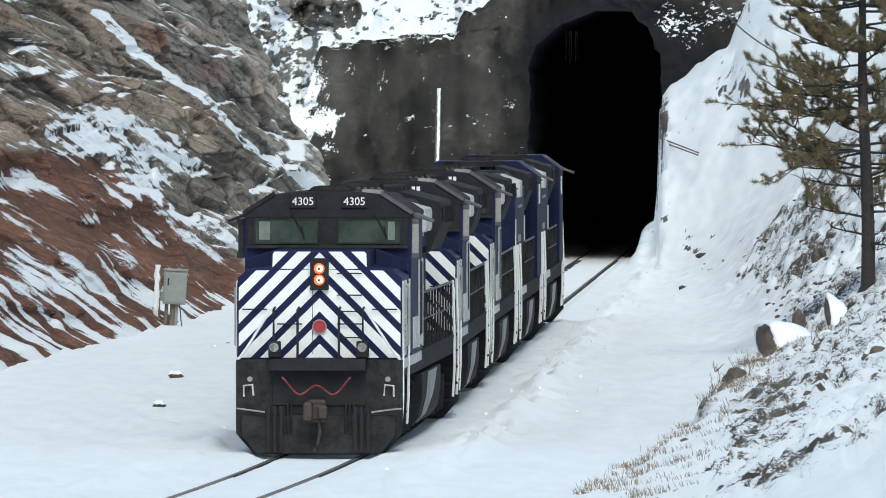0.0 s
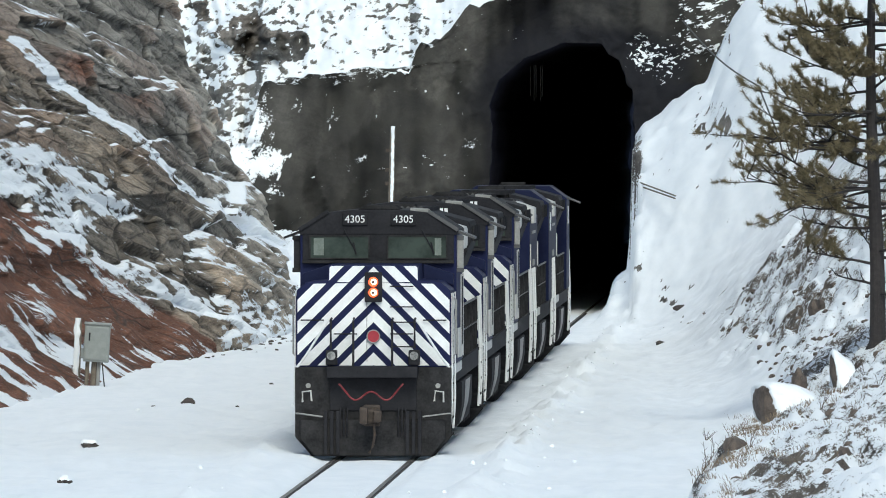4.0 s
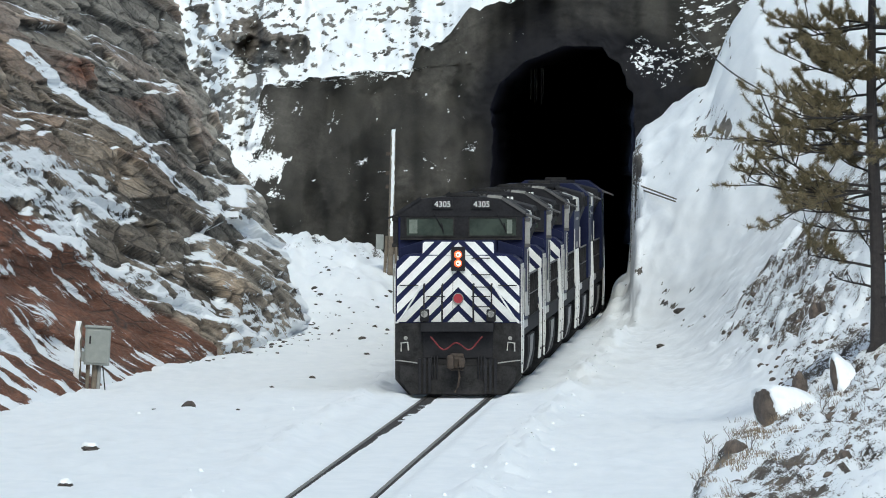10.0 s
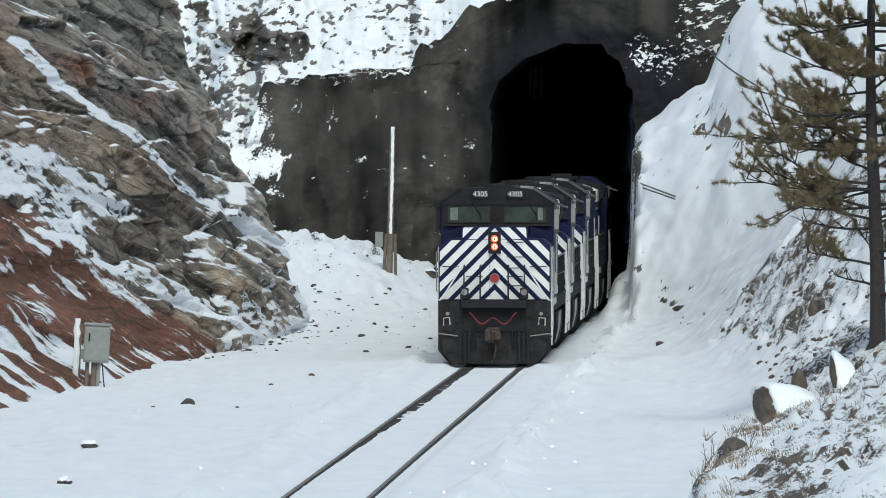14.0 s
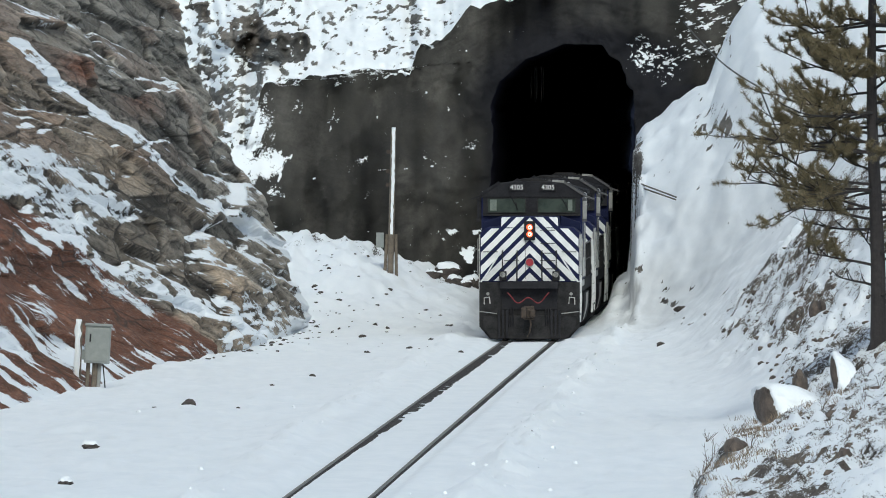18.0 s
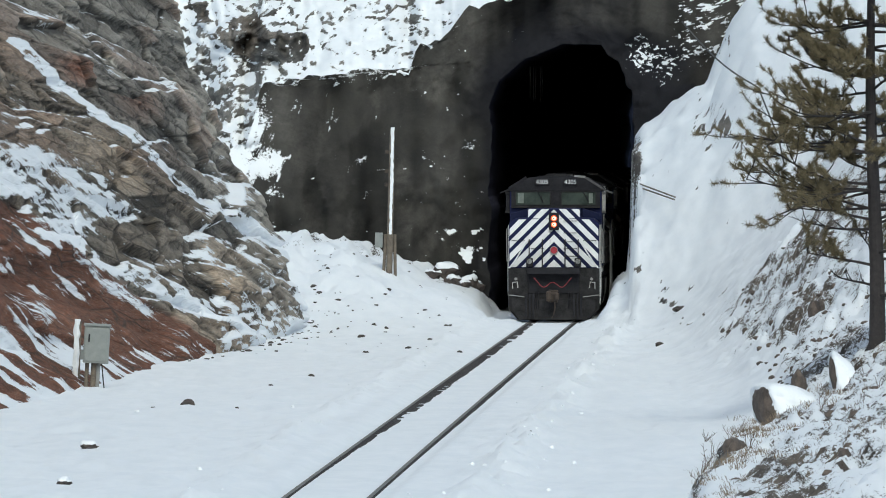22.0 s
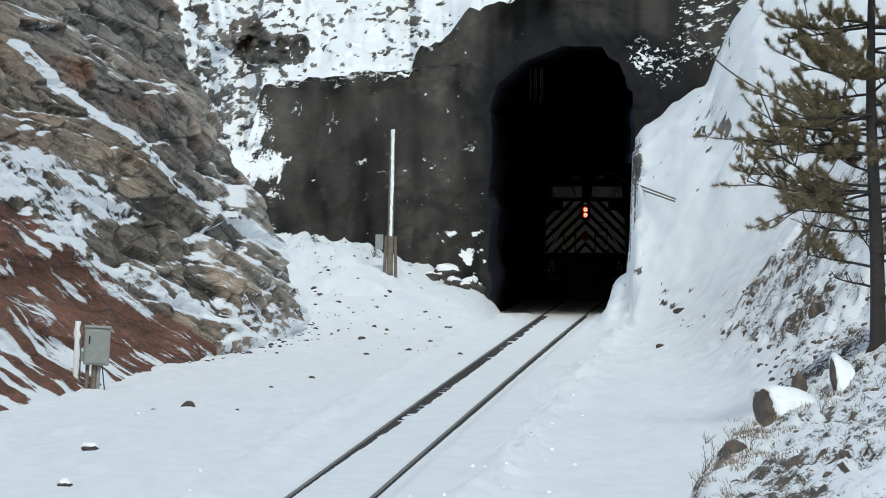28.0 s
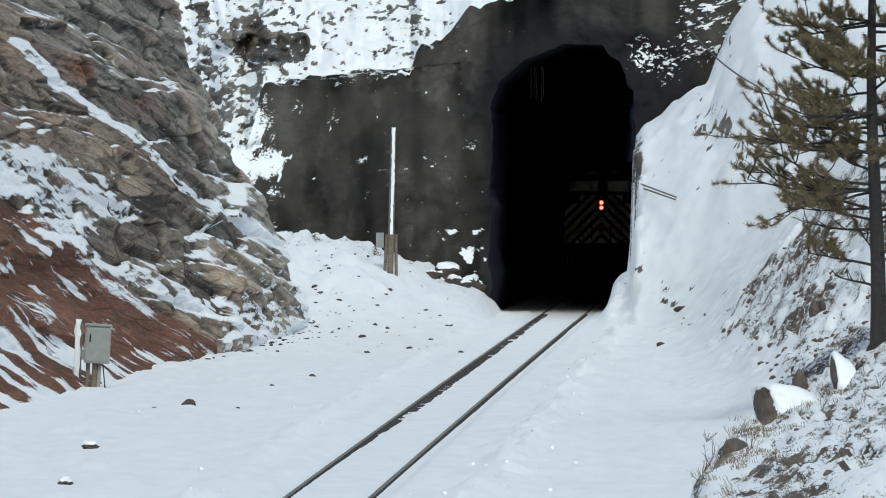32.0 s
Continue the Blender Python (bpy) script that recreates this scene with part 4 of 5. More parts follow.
def pilot(loco, y, d):
    """Plow, beam, coupler and gear on the end at y; d is the way out of that end."""
    def put(name, m, fill, label=""):
        bm = bmesh.new()
        fill(bm)
        if d > 0:
            bmesh.ops.scale(bm, vec=(1, -1, 1), verts=bm.verts[:])
            bmesh.ops.reverse_faces(bm, faces=bm.faces[:])
        bmesh.ops.translate(bm, vec=(0, y, 0), verts=bm.verts[:])
        return part(name, bm, m, loco, label)

    put("pilot_plate", M_GRIME, lambda b: prism(b, [(-1.53, 0.44), (-1.2, 0.06), (1.2, 0.06), (1.53, 0.44), (1.53, 1.80), (-1.53, 1.80)], -0.02, 0.28, 0.02), "soot-stained black pilot plate")
    put("anticlimber", M_BLACK, lambda b: box(b, -0.9, 0.88, -0.42, 0.0, 1.60, 1.82, 0.02))
    put("plow", M_GRIME, lambda b: (prism(b, [(-1.42, 0.40), (-1.15, 0.07), (1.15, 0.07), (1.42, 0.40), (1.42, 0.78), (-1.42, 0.78)], -0.2, -0.02, 0.03)))
    put("draft_pocket", M_BLACK, lambda b: box(b, -0.85, 0.85, -0.06, 0.0, 0.95, 1.6, 0.02))

    def knuckle(b):
        box(b, -0.14, 0.14, -0.7, -0.05, 0.72, 1.0, 0.05)
        box(b, -0.24, -0.07, -0.95, -0.62, 0.7, 1.05, 0.07)
        box(b, 0.03, 0.2, -0.88, -0.6, 0.74, 0.98, 0.06)
        box(b, -0.17, 0.16, -0.58, -0.5, 0.66, 1.08, 0.04)
    put("coupler", M_RUST, knuckle, "rusty knuckle coupler")
    put("air_hose", M_RUST, lambda b: tube(b, ((0.02, -0.55, 0.85), (0.06, -0.7, 0.5), (0.02, -0.7, 0.28), (-0.05, -0.66, 0.14)), 0.028, 6))
    pts = [(-0.66 + 1.26 * k / 28, -0.3 - 0.03 * math.sin(k), 1.27 - 0.03 * math.sin(k / 9) + 0.09 * math.cos(4 * math.pi * k / 28) + 0.12 * abs(k / 14 - 1) ** 4) for k in range(29)]
    put("jumper_cable", M_HOSE, lambda b: tube(b, pts, 0.019, 6), "red hanging jumper cable")
    for s in (-1, 1):
        put("hook_bracket", M_DIRTW, lambda b: tube(b, ((s * 1.38, -0.05, 1.12), (s * 1.38, -0.1, 1.32), (s * 1.22, -0.1, 1.34), (s * 1.2, -0.1, 1.14)), 0.02, 5))
        put("marker_lamp", M_GREY, lambda b: disc(b, (s * 1.27, -0.06, 1.44), 0.05, "y", 0.08, 12))
        put("uncoupling_lever", M_GREY, lambda b: tube(b, ((s * 1.52, -0.12, 0.9), (s * 1.45, -0.2, 0.9), (s * 0.98, -0.3, 0.84)), 0.016, 5))
        put("plow_bracket", M_BLACK, lambda b: [box(b, s * 0.80 + a - 0.035, s * 0.80 + a + 0.035, -0.28, -0.18, 0.1, 0.95, 0.01) for a in (-0.12, 0.0, 0.12)])
        put("hose_rack", M_BLACK, lambda b: [tube(b, ((s * (0.5 + 0.07 * a), -0.1, 1.0), (s * (0.5 + 0.07 * a), -0.25, 0.75), (s * (0.5 + 0.06 * a), -0.22, 0.45)), 0.022, 5) for a in range(3)])


def nose_loco(number):
    loco = thing("locomotive", "dark blue diesel locomotive with white chevrons on its nose", "locomotive", "locomotives of the train")
    chassis(loco)
    pilot(loco, 0.0, -1)
    pilot(loco, 22.2, 1)
    bm = bmesh.new()
    prism(bm, [(-1.51, 1.80), (1.51, 1.80), (1.51, 3.30), (1.32, 3.46), (0.90, 3.50), (0.88, 3.80), (-0.88, 3.80), (-0.90, 3.50), (-1.32, 3.46), (-1.51, 3.30)], 0.2, 2.9, 0.025)
    nose = part("nose", bm, M_NAVY, loco)
    lower, upper = [(0, 1.83), (1.49, 1.83), (1.49, 3.28), (1.31, 3.43), (0, 3.45)], [(0, 3.45), (0.87, 3.47), (0.86, 3.78), (0, 3.78)]
    for k in range(-3, 7):
        for reg in (lower, upper):
            p = band(reg, 2.68 + 0.42 * k, 2.925 + 0.42 * k)
            if len(p) < 3:
                continue
            for s in (-1, 1):
                bm = bmesh.new()
                v = [bm.verts.new((s * x, 0.196, z)) for x, z in p]
                w = [bm.verts.new((s * x, 0.21, z)) for x, z in p]
                bm.faces.new(v)
                for i in range(len(v)):
                    j = (i + 1) % len(v)
                    if (p[i][0] - p[j][0]) ** 2 + (p[i][1] - p[j][1]) ** 2 > 1e-8:
                        bm.faces.new((v[i], w[i], w[j], v[j]))
                bmesh.ops.recalc_face_normals(bm, faces=bm.faces[:])
                for f in bm.faces:
                    if abs(f.normal.y) > 0.9 and f.normal.y > 0:
                        f.normal_flip()
                part("stripe", bm, M_WHITE, nose)
    # front door seams, latches and grab irons
    bm = bmesh.new()
    box(bm, -0.135, -0.125, 0.185, 0.2, 1.9, 3.78)
    part("door_seam", bm, M_BLACK, nose)
    for x, z in ((0.55, 3.38), (0.55, 2.98), (0.55, 2.68), (0.55, 2.45), (0.55, 2.2), (-0.55, 2.45), (-1.2, 2.72), (1.2, 2.72)):
        bm = bmesh.new()
        tube(bm, ((x - 0.22, 0.2, z), (x - 0.22, 0.12, z), (x + 0.22, 0.12, z), (x + 0.22, 0.2, z)), 0.013, 5)
        part("grab_iron", bm, M_BLACK, nose)
    # headlight housing and lamps
    bm = bmesh.new()
    box(bm, -0.17, 0.17, 0.08, 0.22, 3.07, 3.66, 0.02)
    hl = part("headlight_housing", bm, M_BLACK, loco)
    for z in (3.47, 3.26):
        bm = bmesh.new()
        disc(bm, (0, 0.06, z), 0.096, "y", 0.04, 20)
        part("headlight", bm, M_LAMP, hl, "lit amber headlight")
        bm = bmesh.new()
        disc(bm, (0.01, 0.052, z), 0.062, "y", 0.01, 16)
        part("lamp_core", bm, M_CORE, hl)
        bm = bmesh.new()
        box(bm, -0.025, 0.02, 0.046, 0.052, z - 0.03, z + 0.02, 0.004)
        part("filament_shield", bm, M_RUST, hl)
    bm = bmesh.new()
    disc(bm, (0, 0.14, 2.40), 0.115, "y", 0.06, 24)
    part("red_disc", bm, M_RED, loco, "round red marker disc")
    bm = bmesh.new()
    tube(bm, [(0.125 * math.cos(k * math.pi / 12), 0.14, 2.40 + 0.125 * math.sin(k * math.pi / 12)) for k in range(25)], 0.012, 5)
    part("disc_rim", bm, M_GREY, loco)
    # ditch lights, front rails
    for s in (-1, 1):
        bm = bmesh.new()
        box(bm, s * 0.81 - 0.11, s * 0.81 + 0.11, -0.28, 0.05, 1.84, 2.14, 0.03)
        dl = part("ditch_light", bm, M_BLACK, loco)
        bm = bmesh.new()
        disc(bm, (s * 0.81, -0.31, 2.03), 0.085, "y", 0.04, 18)
        part("lens", bm, M_LENS, dl, "clear round lens")
        for x, z0 in ((0.38, 1.8), (0.82, 2.17)):
            bm = bmesh.new()
            tube(bm, ((s * x, -0.24, z0), (s * x, -0.24, 2.72), (s * x, 0.15, 2.75)), 0.026, 6)
            part("front_rail", bm, M_BLACK, loco)
        bm = bmesh.new()
        tube(bm, ((s * 1.50, 0.02, 1.78), (s * 1.30, -0.1, 2.05), (s * 0.86, -0.3, 2.74)), 0.024, 6)
        part("stair_rail", bm, M_WHITE, loco, "white painted stair handrail")
        # nose flanks: white posts and pale plates round dark doors
        bm = bmesh.new()
        box(bm, s * 1.515 - 0.012, s * 1.515 + 0.012, 0.24, 2.85, 1.84, 3.2)
        fl = part("nose_flank", bm, M_NAVY, loco)
        for y_, w_ in ((0.24, 0.8), (1.35, 0.12), (2.5, 0.28)):
            bm = bmesh.new()
            box(bm, s * 1.53 - 0.012, s * 1.53 + 0.012, y_, y_ + w_, 1.86, 3.24)
            part("flank_post", bm, M_DIRTW, fl, "dirty white painted post")
        for z0, z1 in ((2.02, 2.42), (2.92, 3.16)):
            bm = bmesh.new()
            box(bm, s * 1.53 - 0.01, s * 1.53 + 0.01, 1.6, 2.4, z0, z1)
            part("flank_plate", bm, M_DIRTW, fl)
        bm = bmesh.new()
        tube(bm, ((s * 1.55, 0.9, 2.0), (s * 1.6, 0.9, 2.05), (s * 1.6, 0.9, 3.1), (s * 1.55, 0.9, 3.15)), 0.02, 5)
        part("grab_iron", bm, M_GREY, fl)
        bm = bmesh.new()
        for k in range(7):
            box(bm, s * 1.535 - 0.008, s * 1.535 + 0.008, 0.78, 0.94, 1.95 + 0.11 * k, 1.99 + 0.11 * k)
        part("vent_slats", bm, M_GRIME, fl)
    # cab
    bm = bmesh.new()
    prism(bm, [(-1.55, 1.82), (1.55, 1.82), (1.55, 4.44), (1.05, 4.74), (-1.05, 4.74), (-1.55, 4.44)], 2.85, 7.1, 0.03)
    cab = part("cab", bm, M_NAVY, loco)
    bm = bmesh.new()
    prism(bm, [(-1.56, 4.36), (1.56, 4.36), (1.58, 4.46), (1.06, 4.80), (0.5, 4.86), (-0.5, 4.86), (-1.06, 4.80), (-1.58, 4.46)], 2.8, 7.2, 0.03)
    roof = part("cab_roof", bm, M_BLACK, loco)
    bm = bmesh.new()
    box(bm, -1.5, 1.5, 2.815, 2.855, 3.80, 4.40, 0.01)
    ws = part("windshield_surround", bm, M_BLACK, loco)
    for x0, x1 in ((-1.34, -0.2), (0.2, 1.34)):
        bm = bmesh.new()
        box(bm, x0, x1, 2.79, 2.81, 3.91, 4.33)
        g = part("windshield", bm, M_GLASS, loco, "greenish reflecting windshield")
        for a in ((x0 - 0.03, x1 + 0.03, 4.33, 4.36), (x0 - 0.03, x1 + 0.03, 3.88, 3.91), (x0 - 0.03, x0, 3.91, 4.33), (x1, x1 + 0.03, 3.91, 4.33)):
            bm = bmesh.new()
            box(bm, a[0], a[1], 2.77, 2.815, a[2], a[3])
            part("window_frame", bm, M_GRIME, g)
        # a pale plate on the glass stands in for light from a far cab window
        bm = bmesh.new()
        q = x0 + 0.16 if x0 < 0 else x1 - 0.12
        box(bm, q - 0.1, q + 0.1 if x0 < 0 else q + 0.03, 2.782, 2.79, 3.96, 4.30)
        part("pane_light", bm, M_PANELIGHT, g, "pale plate on the glass standing in for window light")
        bm = bmesh.new()
        xm = (x0 + x1) / 2
        tube(bm, ((xm + 0.1, 2.75, 4.46), (xm + 0.3, 2.76, 4.08)), 0.012, 5)
        tube(bm, ((xm + 0.28, 2.76, 4.22), (xm + 0.33, 2.76, 3.98)), 0.016, 5)
        part("wiper", bm, M_BLACK, g)
    bm = bmesh.new()
    box(bm, -1.5, 1.5, 2.72, 2.86, 3.80, 3.86, 0.01)
    part("drip_rail", bm, M_GRIME, ws)
    for s, bx in ((-1, -0.46), (1, 0.50)):
        bm = bmesh.new()
        box(bm, bx - 0.25, bx + 0.25, 2.76, 2.9, 4.55, 4.80, 0.015)
        nb = part("number_board", bm, M_BLACK, loco, "black number board with white figures")
        if number:
            tc = bpy.data.curves.new("figures", "FONT")
            tc.body, tc.size, tc.align_x, tc.align_y, tc.extrude, tc.offset = number, 0.205, "CENTER", "CENTER", 0.003, 0.0
            tmp = bpy.data.objects.new("figures", tc)
            scene.collection.objects.link(tmp)
            me = bpy.data.meshes.new_from_object(tmp.evaluated_get(bpy.context.evaluated_depsgraph_get()))
            bpy.data.objects.remove(tmp)
            me.materials.clear()
            me.materials.append(M_WHITE)
            o = new("figures", me)
            o.parent = nb
            o.matrix_basis = pose(bx, 2.752, 4.67, 90, 0, 0)
        else:
            bm = bmesh.new()
            for k in range(4):
                box(bm, bx - 0.19 + 0.1 * k, bx - 0.12 + 0.1 * k, 2.75, 2.76, 4.61, 4.73)
            part("figure_bars", bm, M_WHITE, nb)
        # awning, roof edge and mirror: grey right, black left, the side light painted in
        bm = bmesh.new()
        prism(bm, [(s * 1.55, 4.40), (s * 1.90, 4.28), (s * 1.90, 4.32), (s * 1.55, 4.46)], 3.3, 4.6)
        part("awning", bm, M_DULL if s > 0 else M_BLACK, cab)
        bm = bmesh.new()
        prism(bm, [(s * 0.98, 4.80), (s * 1.56, 4.43), (s * 1.60, 4.49), (s * 1.0, 4.87)], 2.76, 2.82)
        part("roof_edge_strip", bm, M_DULL if s > 0 else M_BLACK, roof)
        bm = bmesh.new()
        box(bm, s * 1.62 - 0.065, s * 1.62 + 0.065, 3.0, 3.06, 3.66, 4.26, 0.02)
        mi = part("mirror", bm, M_GREY if s > 0 else M_BLACK, cab)
        for z in (3.62, 4.26):
            bm = bmesh.new()
            box(bm, s * 1.62 - 0.09, s * 1.62 + 0.07, 2.98, 3.08, z, z + 0.09, 0.01)
            part("mirror_bracket", bm, M_GRIME if s < 0 else M_DULL, mi)
        bm = bmesh.new()
        box(bm, s * 1.555 - 0.01, s * 1.555 + 0.01, 3.4, 4.9, 3.75, 4.25)
        sw = part("side_window", bm, M_GLASS, cab)
        for y_ in (3.4, 4.12, 4.86):
            bm = bmesh.new()
            box(bm, s * 1.565 - 0.012, s * 1.565 + 0.012, y_, y_ + 0.05, 3.72, 4.28)
            part("window_frame", bm, M_GRIME, sw)
        # cab flank: pale outlines of the door and lockers
        for y_, w_, z0, z1 in ((3.5, 1.6, 1.92, 2.5), (5.5, 0.22, 1.9, 3.55), (6.75, 0.26, 1.9, 3.55), (5.8, 0.9, 1.95, 2.1)):
            bm = bmesh.new()
            box(bm, s * 1.56 - 0.012, s * 1.56 + 0.012, y_, y_ + w_, z0, z1)
            part("flank_plate", bm, M_DIRTW, cab)
        bm = bmesh.new()
        box(bm, s * 1.56 - 0.012, s * 1.56 + 0.012, 5.76, 6.7, 2.14, 3.5)
        part("locker_door", bm, M_BLACK, cab)
        bm = bmesh.new()
        prism(bm, [(s * 0.90, 3.46), (s * 1.5, 3.38), (s * 1.5, 3.60), (s * 0.90, 3.80)], 2.55, 2.86, 0.02)
        part("nose_shoulder", bm, M_DEEP, nose)
    # roof gear
    bm = bmesh.new()
    prism(bm, [(-0.42, 4.86), (0.42, 4.86), (0.3, 4.95), (-0.3, 4.95)], 3.3, 5.0, 0.02)
    part("roof_hatch", bm, M_GRIME, roof)
    bm = bmesh.new()
    prism(bm, [(0.62, 4.82), (1.0, 4.78), (1.0, 4.88), (0.62, 4.9)], 3.1, 3.5, 0.02)
    part("roof_grab", bm, M_GREY, roof)
    hood(loco, 7.1, 21.4)
    horn(loco, 0.5, 8.0, 4.66)
    return loco


def horn(loco, x, y, z):
    """Five-trumpet air horn on a stub."""
    bm = bmesh.new()
    tube(bm, ((x, y, z - 0.1), (x, y, z + 0.16)), 0.03, 6)
    box(bm, x - 0.24, x + 0.24, y - 0.03, y + 0.03, z + 0.14, z + 0.19)
    hn = part("horn", bm, M_DULL, loco, "dull metal air horn")
    for k in range(4):
        bm = bmesh.new()
        tube(bm, ((x - 0.2 + 0.13 * k, y + 0.1, z + 0.2), (x - 0.2 + 0.13 * k, y - 0.3, z + 0.2)), 0.02, 8, 0.04)
        part("trumpet", bm, M_DULL, hn)


def hood(loco, y0, y1, filters=True):
    bm = bmesh.new()
    prism(bm, [(-0.9, 1.8), (0.9, 1.8), (0.9, 4.3), (0.62, 4.62), (-0.62, 4.62), (-0.9, 4.3)], y0, y1, 0.03)
    h = part("hood", bm, M_BLACK, loco)
    for s in (-1, 1):
        bm = bmesh.new()
        prism(bm, [(s * 0.85, 3.4), (s * 1.25, 3.55), (s * 1.5, 4.2), (s * 1.42, 4.52), (s * 0.6, 4.74)], y1 - 5.2, y1 - 0.6, 0.03)
        ra = part("radiator", bm, M_BLACK, loco)
        for k in range(6):
            bm = bmesh.new()
            box(bm, s * 1.51 - 0.02, s * 1.51 + 0.02, y1 - 5.05 + 0.74 * k, y1 - 4.42 + 0.74 * k, 4.1, 4.42, 0.01)
            part("grille", bm, M_GRIME, ra)
        bm = bmesh.new()
        prism(bm, [(s * 0.85, 3.55), (s * 1.18, 3.65), (s * 1.2, 4.35), (s * 0.95, 4.58), (s * 0.6, 4.62)], y0, y1 - 5.2, 0.03)
        part("upper_cabinet", bm, M_BLACK, loco)
        for k in range(int((y1 - y0) / 1.25) - 1):
            bm = bmesh.new()
            box(bm, s * 0.91 - 0.012, s * 0.91 + 0.012, y0 + 0.4 + 1.25 * k, y0 + 1.55 + 1.25 * k, 2.0, 3.45, 0.01)
            d = part("hood_door", bm, M_BLACK, h)
            bm = bmesh.new()
            box(bm, s * 0.93 - 0.012, s * 0.93 + 0.012, y0 + 1.4 + 1.25 * k, y0 + 1.45 + 1.25 * k, 2.6, 2.8)
            part("latch", bm, M_GREY, d)
        if not filters:
            continue
        gy0 = y0 + 1.6
        bm = bmesh.new()
        prism(bm, [(s * 0.9, 4.02), (s * 1.52, 4.02), (s * 1.52, 4.46), (s * 0.9, 4.64)], gy0, gy0 + 2.5, 0.02)
        flt = part("filter_box", bm, M_PALE, loco, "light grey intake filter box")
        for k in range(3):
            bm = bmesh.new()
            box(bm, s * 1.525 - 0.012, s * 1.525 + 0.012, gy0 + 0.1 + 0.8 * k, gy0 + 0.8 + 0.8 * k, 4.07, 4.42)
            part("filter_panel", bm, M_PALE, flt)
        bm = bmesh.new()
        box(bm, s * 1.3 - 0.03, s * 1.3 + 0.03, gy0 + 2.9, gy0 + 3.3, 3.9, 4.4, 0.01)
        part("access_plate", bm, M_GREY, loco)
    for k in range(3):
        bm = bmesh.new()
        disc(bm, (0, y1 - 4.6 + 1.6 * k, 4.7), 0.68, "z", 0.12, 20)
        part("roof_fan", bm, M_BLACK, h)
    bm = bmesh.new()
    box(bm, -0.55, 0.55, y0 + 2.6, y0 + 6.0, 4.6, 4.80, 0.05)
    part("brake_blister", bm, M_BLACK, h)
    bm = bmesh.new()
    box(bm, -0.35, 0.35, y0 + 7.2, y0 + 8.6, 4.6, 4.9, 0.04)
    part("exhaust_pipe", bm, M_GRIME, h)


def hood_first_loco():
    """A unit that runs with its long hood toward the next one."""
    loco = thing("locomotive", "dark blue diesel locomotive running hood first behind the others", "locomotive", "locomotives of the train")
    chassis(loco)
    pilot(loco, 0.0, -1)
    pilot(loco, 22.2, 1)
    bm = bmesh.new()
    prism(bm, [(-1.4, 1.8), (1.4, 1.8), (1.42, 4.2), (1.0, 4.56), (-1.0, 4.56), (-1.42, 4.2)], 0.8, 9.0, 0.04)
    h = part("hood", bm, M_DEEP, loco)
    for s in (-1, 1):
        bm = bmesh.new()
        box(bm, s * 1.425 - 0.012, s * 1.425 + 0.012, 3.0, 6.4, 3.75, 3.82)
        part("lettering_bar", bm, M_GREY, h)
        for k in range(3):
            bm = bmesh.new()
            box(bm, s * 1.425 - 0.012, s * 1.425 + 0.012, 3.6 + 0.62 * k, 4.05 + 0.62 * k, 2.92, 3.08)
            part("figure_bar", bm, M_GREY, h)
        for y_ in (0.86, 8.6):
            bm = bmesh.new()
            box(bm, s * 1.43 - 0.012, s * 1.43 + 0.012, y_, y_ + 0.3, 1.86, 3.5)
            part("corner_post", bm, M_DIRTW, h, "dirty white painted post")
        for k in range(5):
            bm = bmesh.new()
            box(bm, s * 1.405 - 0.012, s * 1.405 + 0.012, 1.4 + 1.45 * k, 2.75 + 1.45 * k, 1.95, 2.75, 0.01)
            part("hood_door", bm, M_BLACK, h)
        # roof edge lit on the right only, painted as grey against black
        bm = bmesh.new()
        prism(bm, [(s * 0.95, 4.56), (s * 1.44, 4.2), (s * 1.5, 4.25), (s * 1.0, 4.64)], 0.78, 0.86)
        part("roof_edge_strip", bm, M_DULL if s > 0 else M_BLACK, h)
        bm = bmesh.new()
        prism(bm, [(s * 1.0, 4.02), (s * 1.5, 4.02), (s * 1.5, 4.42), (s * 1.0, 4.6)], 2.2, 4.2, 0.03)
        part("air_intake", bm, M_PALE, loco, "light grey intake box")
    hood(loco, 9.0, 16.6, False)
    bm = bmesh.new()
    prism(bm, [(-1.55, 1.82), (1.55, 1.82), (1.55, 4.44), (1.05, 4.8), (-1.05, 4.8), (-1.55, 4.44)], 16.6, 20.4, 0.03)
    cab = part("cab", bm, M_DEEP, loco)
    for s in (-1, 1):
        # the right awning's light is painted in as grey, the left stays black
        bm = bmesh.new()
        prism(bm, [(s * 1.55, 4.42), (s * 1.92, 4.28), (s * 1.92, 4.32), (s * 1.55, 4.47)], 17.0, 18.4)
        part("awning", bm, M_DULL if s > 0 else M_BLACK, cab)
        bm = bmesh.new()
        box(bm, s * 1.555 - 0.01, s * 1.555 + 0.01, 17.2, 18.8, 3.7, 4.2)
        part("side_window", bm, M_GLASS, cab)
    return loco


# ---- things beside the line ----
def height(x, y):
    """Height of the ground sheet under a place."""
    i, j = np.searchsorted(gx, x) - 1, np.searchsorted(gy, y) - 1
    a, b = (x - gx[i]) / (gx[i + 1] - gx[i]), (y - gy[j]) / (gy[j + 1] - gy[j])
    return float((GZ[i, j] * (1 - a) + GZ[i + 1, j] * a) * (1 - b) + (GZ[i, j + 1] * (1 - a) + GZ[i + 1, j + 1] * a) * b)


